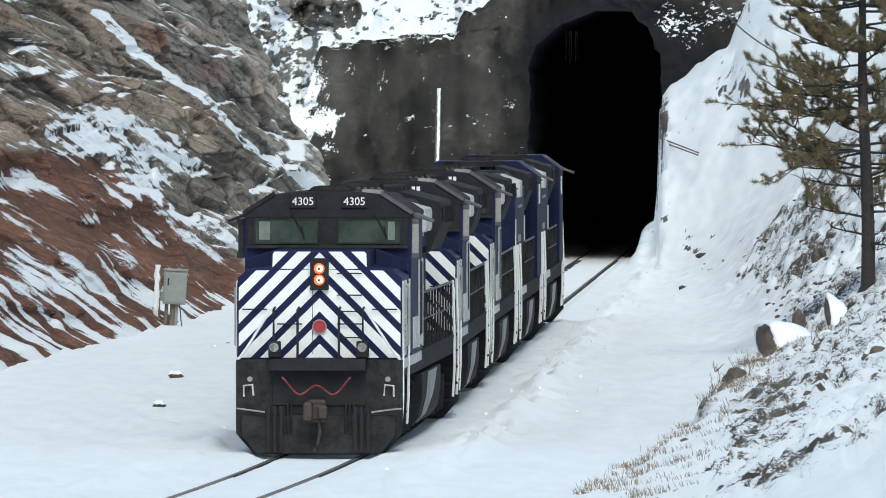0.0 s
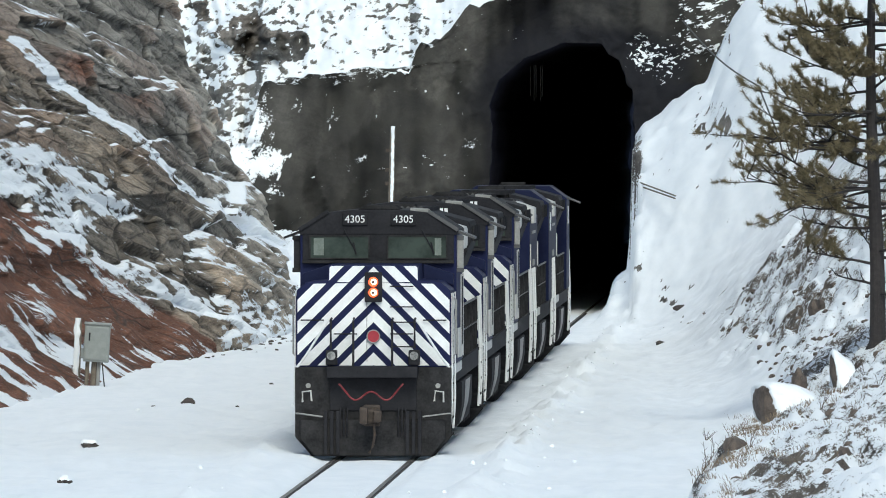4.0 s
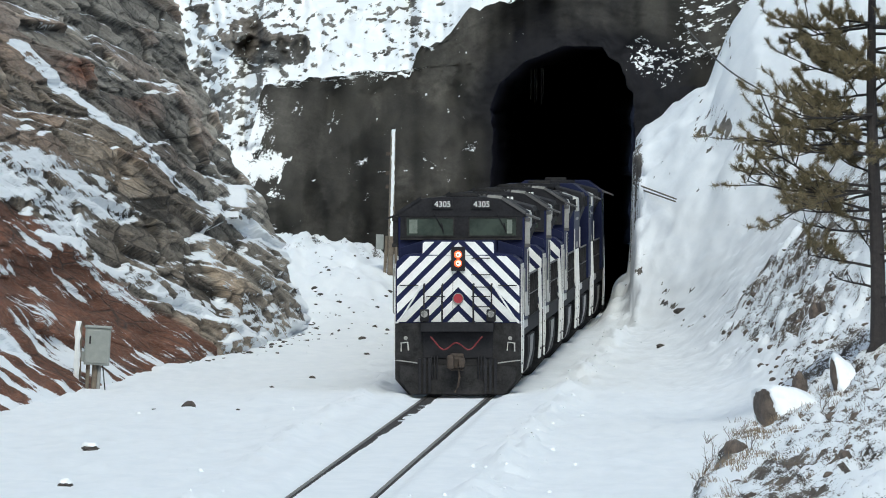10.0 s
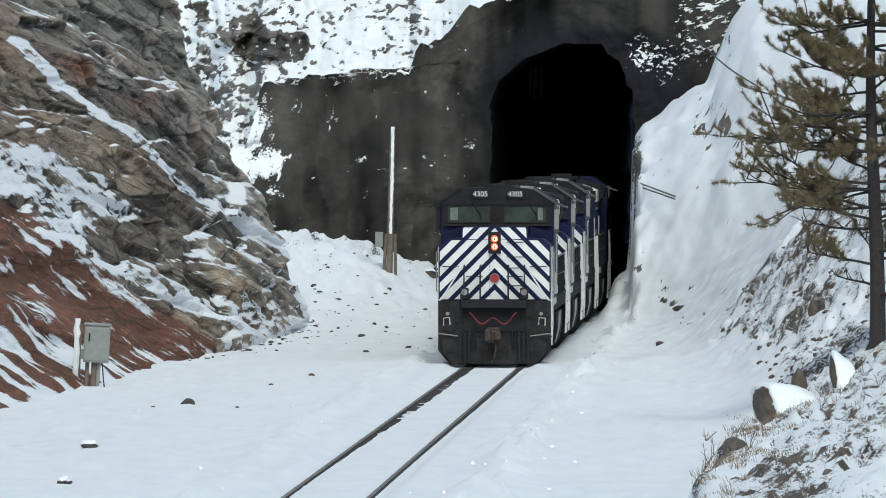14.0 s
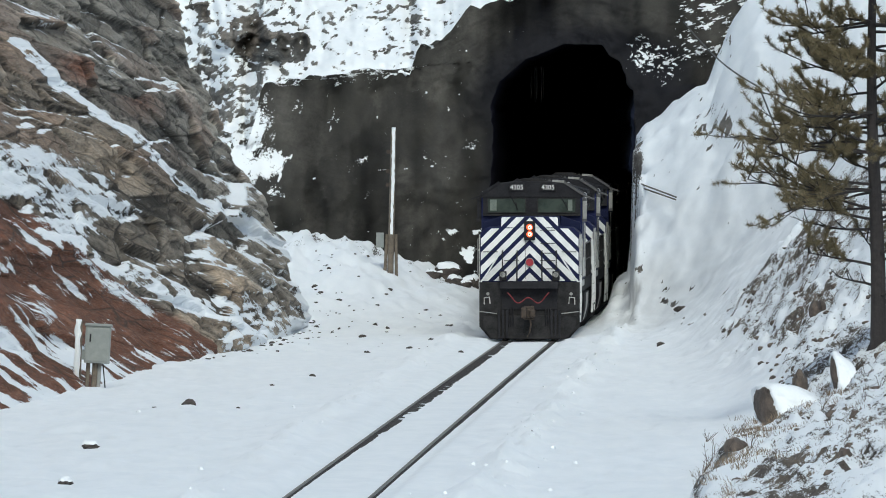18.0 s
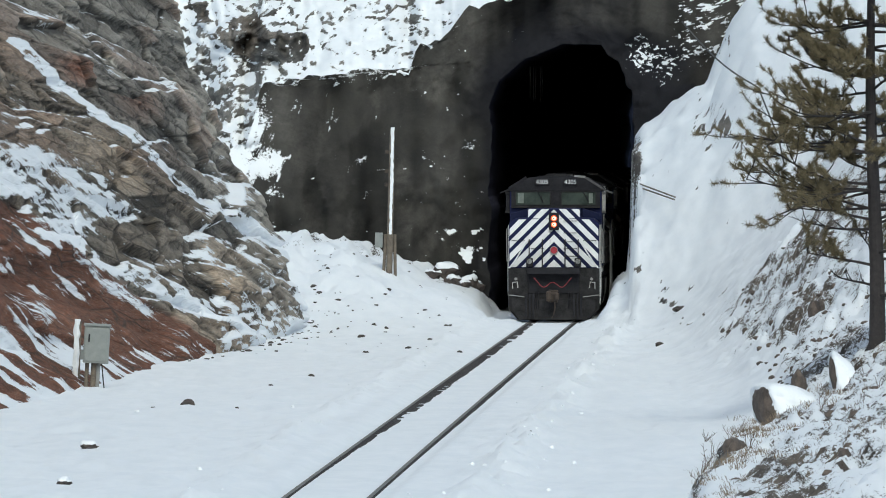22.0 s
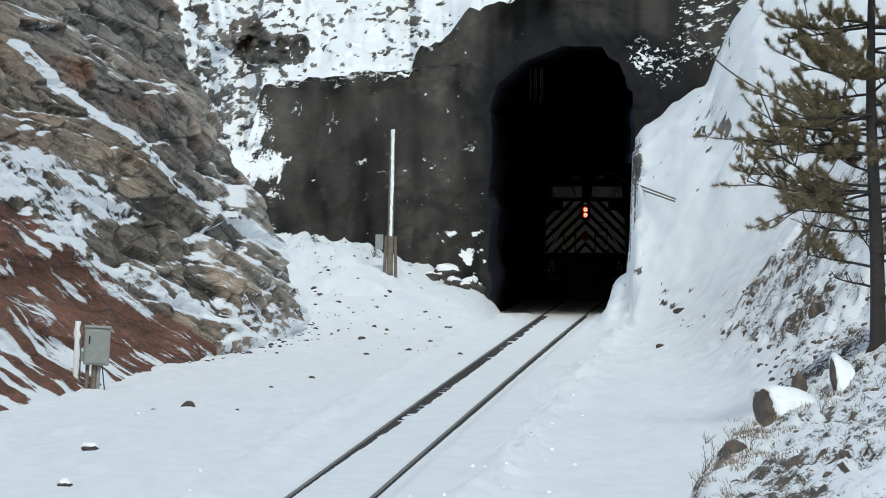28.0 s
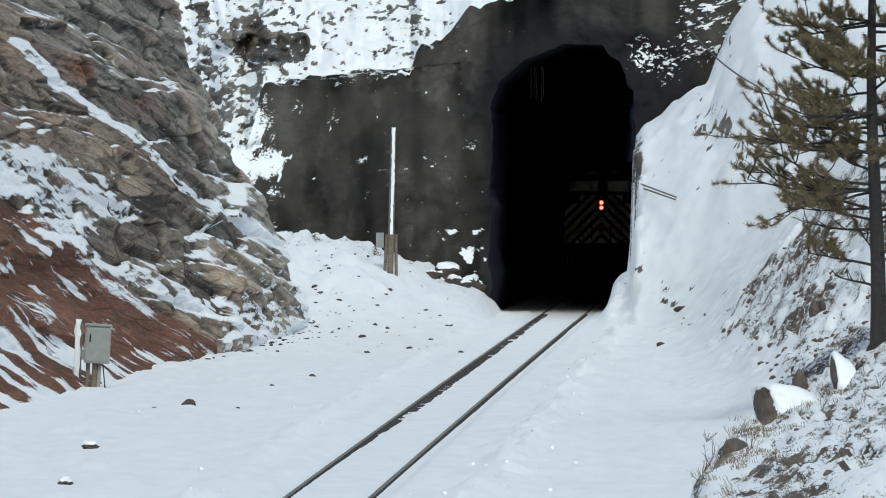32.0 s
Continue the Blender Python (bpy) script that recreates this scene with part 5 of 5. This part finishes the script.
def stone(name, at, size, salt, label, group="", material=None, cap=0.0, category="stone", turn=0.0, sink=0.25, sub=3):
    """A broken stone; cap is the share of its top under snow."""
    bm = bmesh.new()
    bmesh.ops.create_icosphere(bm, subdivisions=sub, radius=0.5)
    co = np.array([v.co[:] for v in bm.verts])
    f, g, _ = facets(co[:, 0] * 1.9 + salt, co[:, 1] * 1.9, co[:, 2] * 1.9, 300 + salt, 1.2)
    k = 1 + 0.5 * f + 0.12 * fbm(co[:, 0] * 4 + salt, co[:, 1] * 4, co[:, 2] * 4, 2, 310)
    for v, c, q in zip(bm.verts, co, k):
        v.co = Vector(c * q * np.array(size))
    z = height(at[0], at[1]) if len(at) < 3 else at[2]
    ob = thing(name, label, category, group, (at[0], at[1], z + size[2] * (0.5 - sink)))
    ob.rotation_euler = (0, 0, radians(turn))
    bm.normal_update()
    for q in bm.faces:
        q.smooth = sub > 3
    top = bm.copy()
    part("rock", bm, material or M_STONE, ob)
    if cap:
        # snow lies on every face that looks up, as a skin a few centimetres thick
        top.normal_update()
        bmesh.ops.delete(top, geom=[q for q in top.faces for c in [q.calc_center_median()] for w in [0.12 * noise.noise(c * 5 / size[0])]
                                     if (0.6 * c.z / size[2] + 0.8 * c.x / size[0] < -0.34 + w if cap > 0.6 else c.z / size[2] < 0.5 - cap + w)], context="FACES")
        top.normal_update()
        for v in top.verts:
            v.co = v.co + v.normal * (0.012 + 0.03 * size[2]) * (0.15 if v.is_boundary else 1)
        for f in top.faces:
            f.smooth = True
        part("snow_cap", top, M_SNOWCAP, ob, "smooth cap of snow")
    else:
        top.free()
    return ob


def block_boulder(at, size, salt, label, lean=0.25, turn=0.0, sink=0.3):
    """A slabby block, bare on the side toward the line and under snow elsewhere."""
    bm = bmesh.new()
    bmesh.ops.create_icosphere(bm, subdivisions=5, radius=1.0)
    for v in bm.verts:
        c = v.co.copy()
        q = [math.copysign(abs(w) ** 0.62, w) for w in c]
        k = 1 + 0.10 * noise.noise(c * 1.7 + Vector((salt, 0, 0))) + 0.04 * noise.noise(c * 5 + Vector((0, salt, 0)))
        v.co = Vector((q[0] * size[0], q[1] * size[1], q[2] * size[2] - lean * q[0] * size[2])) * k
    bm.normal_update()
    for f in bm.faces:
        f.smooth = True
    ob = thing("boulder", label, "boulder", "", (at[0], at[1], height(*at) + size[2] * (1 - 2 * sink)))
    ob.rotation_euler = (0, 0, radians(turn))
    top = bm.copy()
    part("rock", bm, M_STONE, ob)
    gone = []
    for f in top.faces:
        c = f.calc_center_median()
        if -1.0 * c.x / size[0] - 0.18 * c.z / size[2] - 0.25 * c.y / size[1] + 0.10 * noise.noise(c * 3) + 0.05 * noise.noise(c * 9) > 0.74:
            gone.append(f)
    bmesh.ops.delete(top, geom=gone, context="FACES")
    for v in top.verts:
        v.co = v.co + v.normal * (0.006 if v.is_boundary else 0.035)
    part("snow_cap", top, M_SNOWCAP, ob, "smooth cap of snow")
    return ob


# the large capped boulder and its neighbours on the near bank
block_boulder((6.82, 163.5), (0.62, 0.8, 0.44), 3, "big brown boulder under a thick snow cap on the bank", 0.3, 8, 0.32)
block_boulder((8.25, 169.0), (0.26, 0.45, 0.40), 5, "upright brown stone with snow on its shoulder beside the pine", 0.5, 0, 0.25)
stone("boulder", (7.55, 174.0), (0.3, 0.7, 0.75), 7, "leaning brown slab of rock on the snowy bank", category="boulder", sink=0.3)
stone("boulder", (8.95, 196.0), (0.35, 0.8, 0.55), 9, "reddish broken rock in the snowy bank", category="boulder", sink=0.45)
stone("boulder", (5.25, 147.5), (0.35, 0.7, 0.4), 11, "brown earth-stained rock at the foot of the bank", category="boulder", sink=0.45)
random.seed(5)
for k in range(170):
    y = random.uniform(122, 178) if k < 60 else random.uniform(178, 232)
    u = np.interp(y, R_Y, R_U) + random.uniform(0.7, 4.2)
    s = random.uniform(0.07, 0.20) if k > 40 else random.uniform(0.1, 0.24)
    stone("bank_stone", (track_x(y) + u, y), (s, s * random.uniform(1, 1.8), s * random.uniform(0.6, 1.1)), 20 + k, "small brown stone poking out of the snowy bank", "stones on the bank", sink=0.5, turn=random.uniform(0, 180), sub=2)
# stones in the snow of the cutting floor
for x, y, s in ((-5.87, 188.4, 0.26), (-6.6, 187.0, 0.08), (1.3, 153.5, 0.2), (-4.7, 187.3, 0.08),
                (-3.4, 213.0, 0.12), (-2.2, 234.0, 0.12), (-4.3, 205.0, 0.09), (0.5, 234.0, 0.13), (6.3, 238.0, 0.2), (7.4, 255.0, 0.3), (-1.0, 239.0, 0.15)):
    stone("snow_stone", (x, y), (s * 1.3, s * 1.4, s * 0.8), int(x * 10 + y), "dark stone half buried in the snow of the cutting", "stones in the cutting", sink=0.4, turn=x * 40, sub=2, material=M_DARKSTONE)
stone("snow_stone", (-7.05, 164.0), (0.36, 0.5, 0.2), 77, "grey stone with a cap of snow in the cutting", "stones in the cutting", sink=0.3, sub=3, material=M_DARKSTONE, cap=0.3)
stone("snow_stone", (-6.75, 146.0), (0.22, 0.3, 0.18), 79, "grey stone with a cap of snow in the cutting", "stones in the cutting", sink=0.3, sub=3, material=M_DARKSTONE, cap=0.3)
for k in range(150):
    y = random.uniform(238, 280)
    u = random.uniform(-8.2, -2.4)
    s = 0.035 + 0.13 * random.random() ** 2.5
    if k > 60:
        y = random.uniform(222, 276)
        u = float(left_toe(min(y, 262))) - track_x(y) + abs(random.gauss(0.1, 0.8))
    stone("fan_stone", (track_x(y) + u, y), (s, s * 1.5, s * 0.8), 120 + k, "small dark stone on the snow fan by the tunnel", "stones on the snow fan", material=M_DARKSTONE, sink=0.35, turn=k * 37, sub=2, cap=0.25 if k % 3 == 0 else 0.0)

for x, y, s in ((0.95, 280.7, 0.75), (0.35, 279.8, 0.55), (0.75, 279.2, 0.4), (-0.4, 280.6, 0.5), (0.05, 281.2, 0.8)):
    stone("dark_rock", (x, y), (s * 1.2, s, s * 0.9), int(y * 3), "dark broken rock dusted with snow at the tunnel mouth", "rocks at the tunnel mouth", category="rock", material=M_DARKSTONE, cap=0.22, sink=0.35, turn=x * 70)


def clods():
    """Crumbled lumps of thrown snow along the line."""
    rng = random.Random(8)
    bm = bmesh.new()
    for k in range(420):
        y = rng.uniform(118, 286)
        u = rng.gauss(2.8, 0.4) if rng.random() < 0.88 else rng.gauss(-2.3, 0.5)
        if k % 9 == 0:
            u = rng.uniform(-7, 5)
        x = track_x(y) + u
        if abs(u) < 1.4:
            continue
        s = 0.012 + 0.05 * rng.random() ** 4
        m = Matrix.Translation((x, y * STEP, height(x, y) + s * 0.05)) @ Euler((rng.uniform(0, 6), rng.uniform(0, 6), 0)).to_matrix().to_4x4() @ Matrix.Diagonal((1, 1.4, rng.uniform(0.6, 1), 1))
        bmesh.ops.create_icosphere(bm, subdivisions=1, radius=s, matrix=m)
    for v in bm.verts:
        v.co += Vector(noise.noise_vector(v.co * 14)) * 0.012
    for f in bm.faces:
        f.smooth = True
    tagged(part("snow_clods", bm, M_SNOWCAP, None), "crumbled lumps of thrown snow along the track", "snow", kind="stuff")


clods()

# ---- signal case on posts ----
zb = height(-8.75, 203) - 0.12
case = thing("equipment_box", "grey metal equipment box on posts at the foot of the slope", "box", at=(-8.63, 203, zb - 0.06))
case.rotation_euler = (0, radians(3.5), 0)
bm = bmesh.new()
box(bm, -0.33, 0.30, -0.2, 0.2, 0.78, 1.70, 0.02)
cb = part("cabinet", bm, M_BOX, case)
bm = bmesh.new()
box(bm, -0.29, 0.26, -0.225, -0.2, 0.83, 1.65, 0.012)
dr = part("door", bm, M_BOX, cb)
bm = bmesh.new()
box(bm, -0.22, -0.18, -0.25, -0.22, 1.3, 1.5, 0.008)
part("latch", bm, M_BLACK, dr)
bm = bmesh.new()
prism(bm, [(-0.36, 1.70), (0.33, 1.70), (0.31, 1.76), (-0.34, 1.76)], -0.24, 0.23, 0.01)
part("lid", bm, M_BOX, cb)
for x, r, m in ((-0.05, 0.07, M_WOOD), (0.06, 0.05, M_GREY), (-0.22, 0.05, M_WOOD)):
    bm = bmesh.new()
    tube(bm, ((x, 0.02, -0.4), (x, 0.02, 0.8)), r, 8)
    part("post", bm, m, case)
bm = bmesh.new()
tube(bm, ((0.14, -0.02, 0.8), (0.2, -0.05, 0.4), (0.24, -0.05, 0.15), (0.34, -0.1, -0.1)), 0.018, 6)
part("cable", bm, M_CABLE, case)
bm = bmesh.new()
box(bm, -0.40, -0.33, -0.1, 0.1, 0.85, 1.1, 0.01)
part("side_box", bm, M_BOX, case)
pb = thing("marker_post", "wooden post plastered with snow beside the equipment box", "post", at=(-9.1, 203.6, height(-9.1, 203.6) - 0.06))
pb.rotation_euler = (0, radians(2), 0)
bm = bmesh.new()
box(bm, -0.075, 0.075, -0.075, 0.075, -0.5, 1.72, 0.012)
part("timber", bm, M_WOOD, pb)
bm = lumpy(bmesh.new(), -0.03, -0.06, 0.3, 1.77, 0.075, salt=3)
part("blown_snow", bm, M_SNOWCAP, pb, "wind-blown snow frozen on the post")

# ---- pole by the tunnel mouth ----
px, py = -1.78, 274.0
pole = thing("wooden_pole", "tall wooden pole plastered with snow down one side", "pole", at=(px, py, height(px, py)))
pole.rotation_euler = (0, radians(1.3), 0)
bm = bmesh.new()
tube(bm, ((0, 0, -0.6), (0, 0, 4.85)), 0.11, 12, 0.085)
part("mast", bm, M_WOOD, pole)
bm = lumpy(bmesh.new(), 0.01, -0.06, 1.3, 4.88, 0.056, n=140, salt=9)
part("blown_snow", bm, M_SNOWCAP, pole, "wind-blown snow frozen on the pole")
for dx in (-0.2, 0.22):
    bm = bmesh.new()
    tube(bm, ((dx, 0.1, -0.5), (dx * 0.7, 0.05, 1.3)), 0.055, 8)
    part("brace", bm, M_WOOD, pole)
bm = bmesh.new()
box(bm, -0.5, -0.24, -0.05, 0.15, 0.85, 1.35, 0.02)
part("meter_box", bm, M_BOX, pole, "small grey box")
for z in (2.9, 3.35, 4.0):
    bm = bmesh.new()
    box(bm, -0.22, -0.1, -0.03, 0.03, z, z + 0.12, 0.01)
    part("bracket", bm, M_RUST, pole)

# ---- cable and fallen poles by the mouth ----
cable = thing("stay_cable", "black slack cable hanging over the snowy slope", "cable")
bm = bmesh.new()
pts = [Vector((8.2, 280, 10.15)).lerp(Vector((10.25, 266, 7.85)), k / 12) + Vector((0, 0, -0.25 * math.sin(math.pi * k / 12))) for k in range(13)]
tube(bm, [Vector((p.x, p.y * STEP, p.z)) for p in pts + [Vector((10.75, 262, 6.2)), Vector((11.0, 260, 4.7))]], 0.028, 5)
part("strand", bm, M_CABLE, cable)
for k, (a, b) in enumerate((((6.48, 273.0, 4.70), (7.50, 264.0, 4.30)), ((6.48, 273.0, 4.58), (7.48, 264.0, 4.22)))):
    rod = thing("fallen_rod", "thin grey rod sticking out of the snow by the tunnel", "rod", "rods by the tunnel")
    bm = bmesh.new()
    tube(bm, [(p[0], p[1] * STEP, p[2]) for p in (a, b)], 0.025, 6)
    part("shaft", bm, M_WOOD, rod)


# ---- icicles under the crown ----
for k in range(5):
    ice = thing("icicle", "long grey icicle hanging from the tunnel roof", "icicle", "icicles in the tunnel mouth", (3.1 + (0.0, 0.13, 0.2, 0.36, 0.43)[k], 290.0, 0))
    bm = bmesh.new()
    tube(bm, ((0, 0, 8.7), (0.01, 0, 8.2), (0, 0, (7.6, 7.45, 7.55, 7.4, 7.6)[k])), 0.024, 6, 0.014)
    part("spike", bm, M_DULL, ice)


# ---- pine on the near bank ----
def pine(at, tall):
    rng = random.Random(11)
    tree = thing("pine_tree", "tall pine with dark trunk and sparse olive needles on the bank", "tree", at=at)
    bm = bmesh.new()
    trunk = [(0.10 * math.sin(k * 0.6) * 0.4 - 0.012 * k, 0, -0.5 + tall * k / 14) for k in range(15)]
    tube(bm, trunk, 0.185, 12, 0.05)
    for k in range(5):
        a = k * 1.3
        tube(bm, ((0, 0, 0.35), (0.16 * math.cos(a), 0.16 * math.sin(a), 0.1), (0.4 * math.cos(a), 0.4 * math.sin(a), -0.25)), 0.09, 6, 0.03)
    part("trunk", bm, M_BARK, tree, "dark grey-brown scaly trunk")
    tufts = []

    def limb(p, d, length, r, depth, bmx, droop):
        pts, cur, v = [p.copy()], p.copy(), d.normalized()
        n = 7
        for i in range(n):
            v = (v + Vector((rng.uniform(-.16, .16), rng.uniform(-.16, .16), rng.uniform(-.10, .10) - droop + 0.02 * i))).normalized()
            cur = cur + v * length / n
            pts.append(cur.copy())
        tube(bmx, pts, r, 5 if depth == 0 else 4, r * 0.3)
        if depth < 2:
            for i in range(2 if depth == 0 else 1, n + 1):
                for _ in range(2 if depth == 0 else 1):
                    if rng.random() < (0.75 if depth == 0 else 0.5):
                        side = Vector((rng.uniform(-1, 1), rng.uniform(-1, 1), rng.uniform(-.5, .6)))
                        limb(pts[i], (v * 0.7 + side * 0.8), length * rng.uniform(0.22, 0.42), r * 0.45, depth + 1, bmx, 0.0)
        if depth >= 1:
            for i in range(5, n + 1):
                tufts.append((pts[i], (pts[i] - pts[i - 1]).normalized()))

    # whorls of limbs; the lowest are bare and dead
    whorls = [(1.35, 1.1, 3), (2.0, 2.6, 4), (2.6, 2.3, 4), (3.2, 2.5, 5), (3.6, 2.7, 6), (4.1, 2.8, 6), (4.6, 2.7, 6), (5.1, 2.7, 6), (5.7, 2.4, 6), (6.4, 2.2, 6), (7.0, 1.9, 6), (7.7, 1.5, 5), (8.4, 1.1, 5)]
    for w, (z, ln_, cnt) in enumerate(whorls):
        for k in range(cnt):
            ang = math.pi + (k / cnt) * 2 * math.pi + rng.uniform(-.35, .35) + w * 0.5 if k else math.pi + rng.uniform(-.4, .4)
            bmx = bmesh.new()
            mark = len(tufts)
            limb(Vector((-0.012 * z, 0, z + rng.uniform(-.25, .25))), Vector((math.cos(ang), math.sin(ang), rng.uniform(-0.1, 0.4))), ln_ * rng.uniform(0.55, 1.1), 0.036, 0, bmx, 0.035)
            part("limb", bmx, M_BARK, tree)
            if w == 0 or (w == 2 and k % 2):
                del tufts[mark:]
    # needle tufts
    verts, faces = [], []
    for p, d in tufts:
        if rng.random() < 0.12:
            continue
        u = d.cross(Vector((0, 0, 1)))
        u = u.normalized() if u.length > 0.01 else Vector((1, 0, 0))
        w = d.cross(u)
        for k in range(38):
            a, sp, ln2 = rng.uniform(0, 6.28), rng.uniform(0.3, 1.7), rng.uniform(0.07, 0.15)
            q = (d * math.cos(sp) + (u * math.cos(a) + w * math.sin(a)) * math.sin(sp)).normalized()
            b0 = p - d * rng.uniform(0, 0.13)
            s = q.cross(Vector((rng.uniform(-1, 1), rng.uniform(-1, 1), rng.uniform(-1, 1)))).normalized() * 0.0055
            i = len(verts)
            verts += [b0 - s, b0 + s, b0 + q * ln2 + Vector((0, 0, 0.015))]
            faces.append((i, i + 1, i + 2))
    me = bpy.data.meshes.new("crown")
    me.from_pydata([v[:] for v in verts], [], faces)
    me.materials.append(M_NEEDLE)
    ob = new("crown", me)
    ob.parent = tree
    tagged(ob, "tufts of olive-brown pine needles", kind="stuff")


pine((9.28, 175.0, height(9.28, 175.0) - 0.1), 10.5)


# ---- dry grass and twigs on the near bank ----
def grass():
    rng = random.Random(3)
    verts, faces = [], []
    for _ in range(820):
        y = rng.uniform(106, 174)
        u = np.interp(y, R_Y, R_U) + abs(rng.gauss(0, 1.5)) - 0.1
        x = track_x(y) + u
        z = height(x, y)
        if noise.noise((x * 0.9, y * 0.35, 0)) < -0.05:
            continue
        for k in range(rng.randint(7, 16)):
            a, ln_ = rng.uniform(0, 6.28), rng.uniform(0.08, 0.22)
            b = Vector((x + rng.gauss(0, 0.09), y * STEP + rng.gauss(0, 0.15), z - 0.02))
            lean = Vector((math.cos(a), math.sin(a), 0)) * rng.uniform(0.2, 0.9) - Vector((0.35, 0.1, 0))
            m = b + (lean * 0.35 + Vector((0, 0, 0.55))) * ln_
            e = b + (lean + Vector((0, 0, 0.65))) * ln_
            s = Vector((0.004, 0.0, 0))
            i = len(verts)
            verts += [b - s, b + s, m + s * 0.7, m - s * 0.7, e]
            faces += [(i, i + 1, i + 2, i + 3), (i + 3, i + 2, i + 4)]
    me = bpy.data.meshes.new("dry_grass")
    me.from_pydata([v[:] for v in verts], [], faces)
    me.materials.append(M_STRAW)
    tagged(new("dry_grass", me), "tufts of dry straw-coloured grass poking through the snow", "grass", kind="stuff")


def shrub(at, tall, salt):
    rng = random.Random(salt)
    ob = thing("bare_shrub", "thin bare brown shrub twigs standing in the snow", "shrub", "bare shrubs", (*at, height(*at) - 0.03))
    for k in range(rng.randint(3, 6)):
        bm = bmesh.new()
        a, l = rng.uniform(0, 6.28), tall * rng.uniform(0.6, 1.0)
        p = [Vector((0, 0, 0))]
        v = Vector((math.cos(a) * 0.5, math.sin(a) * 0.5, 1))
        for i in range(6):
            v = v + Vector((rng.uniform(-.3, .3), rng.uniform(-.3, .3), 0))
            p.append(p[-1] + v.normalized() * l / 6)
        tube(bm, p, 0.007, 4, 0.003)
        for i in (2, 3, 4, 5):
            q = Vector((rng.uniform(-1, 1), rng.uniform(-1, 1), 0.8)).normalized()
            tube(bm, (p[i], p[i] + q * l * 0.2), 0.004, 4, 0.002)
        part("stem", bm, M_TWIG, ob)


grass()
for k, (x, y, h_) in enumerate(((5.0, 153, 0.75), (5.5, 155, 0.6), (4.75, 150, 0.5), (5.9, 160, 0.5), (5.35, 143, 0.6), (4.6, 146, 0.4), (7.6, 160, 0.5), (8.4, 163, 0.5), (7.0, 152, 0.6), (8.0, 150, 0.4), (5.3, 165, 0.4))):
    shrub((x, y), h_, 50 + k)


# ---- the train rolls away along the line into the tunnel ----
UNIT = 16.1
FRONT = [(0, 127.0), (0.5, 131.8), (1, 136.4), (1.5, 141.0), (2, 145.4), (3, 152.7), (4, 160.3), (5.5, 170.3), (7, 180.4), (9, 193.0), (11, 205.2), (13, 216.3), (14.5, 225.8), (17, 243.1), (19, 256.3),
         (21, 268.4), (23, 280.6), (25, 292.5), (27.5, 308.1), (29, 316.8), (30.5, 325.0), (32, 332.4)]
train = [nose_loco("4305"), nose_loco(""), nose_loco(""), hood_first_loco(), hood_first_loco()]


def on_line(y):
    """Both trucks of a unit stand on the line."""
    a, b = y + 3.0, y + 12.6
    xa, xb = track_x(a), track_x(b)
    slope = (xb - xa) / ((b - a) * STEP)
    return pose(xa - 3.0 * STEP * slope + np.interp(y, [153, 193, 215], [0.0, 0.04, 0.08]), y * STEP, 0.03, 0, 0, -math.degrees(math.atan(slope)))


def motions():
    for k, loco in enumerate(train):
        walk(loco, [(t, on_line(y + UNIT * k)) for t, y in FRONT])


motions()
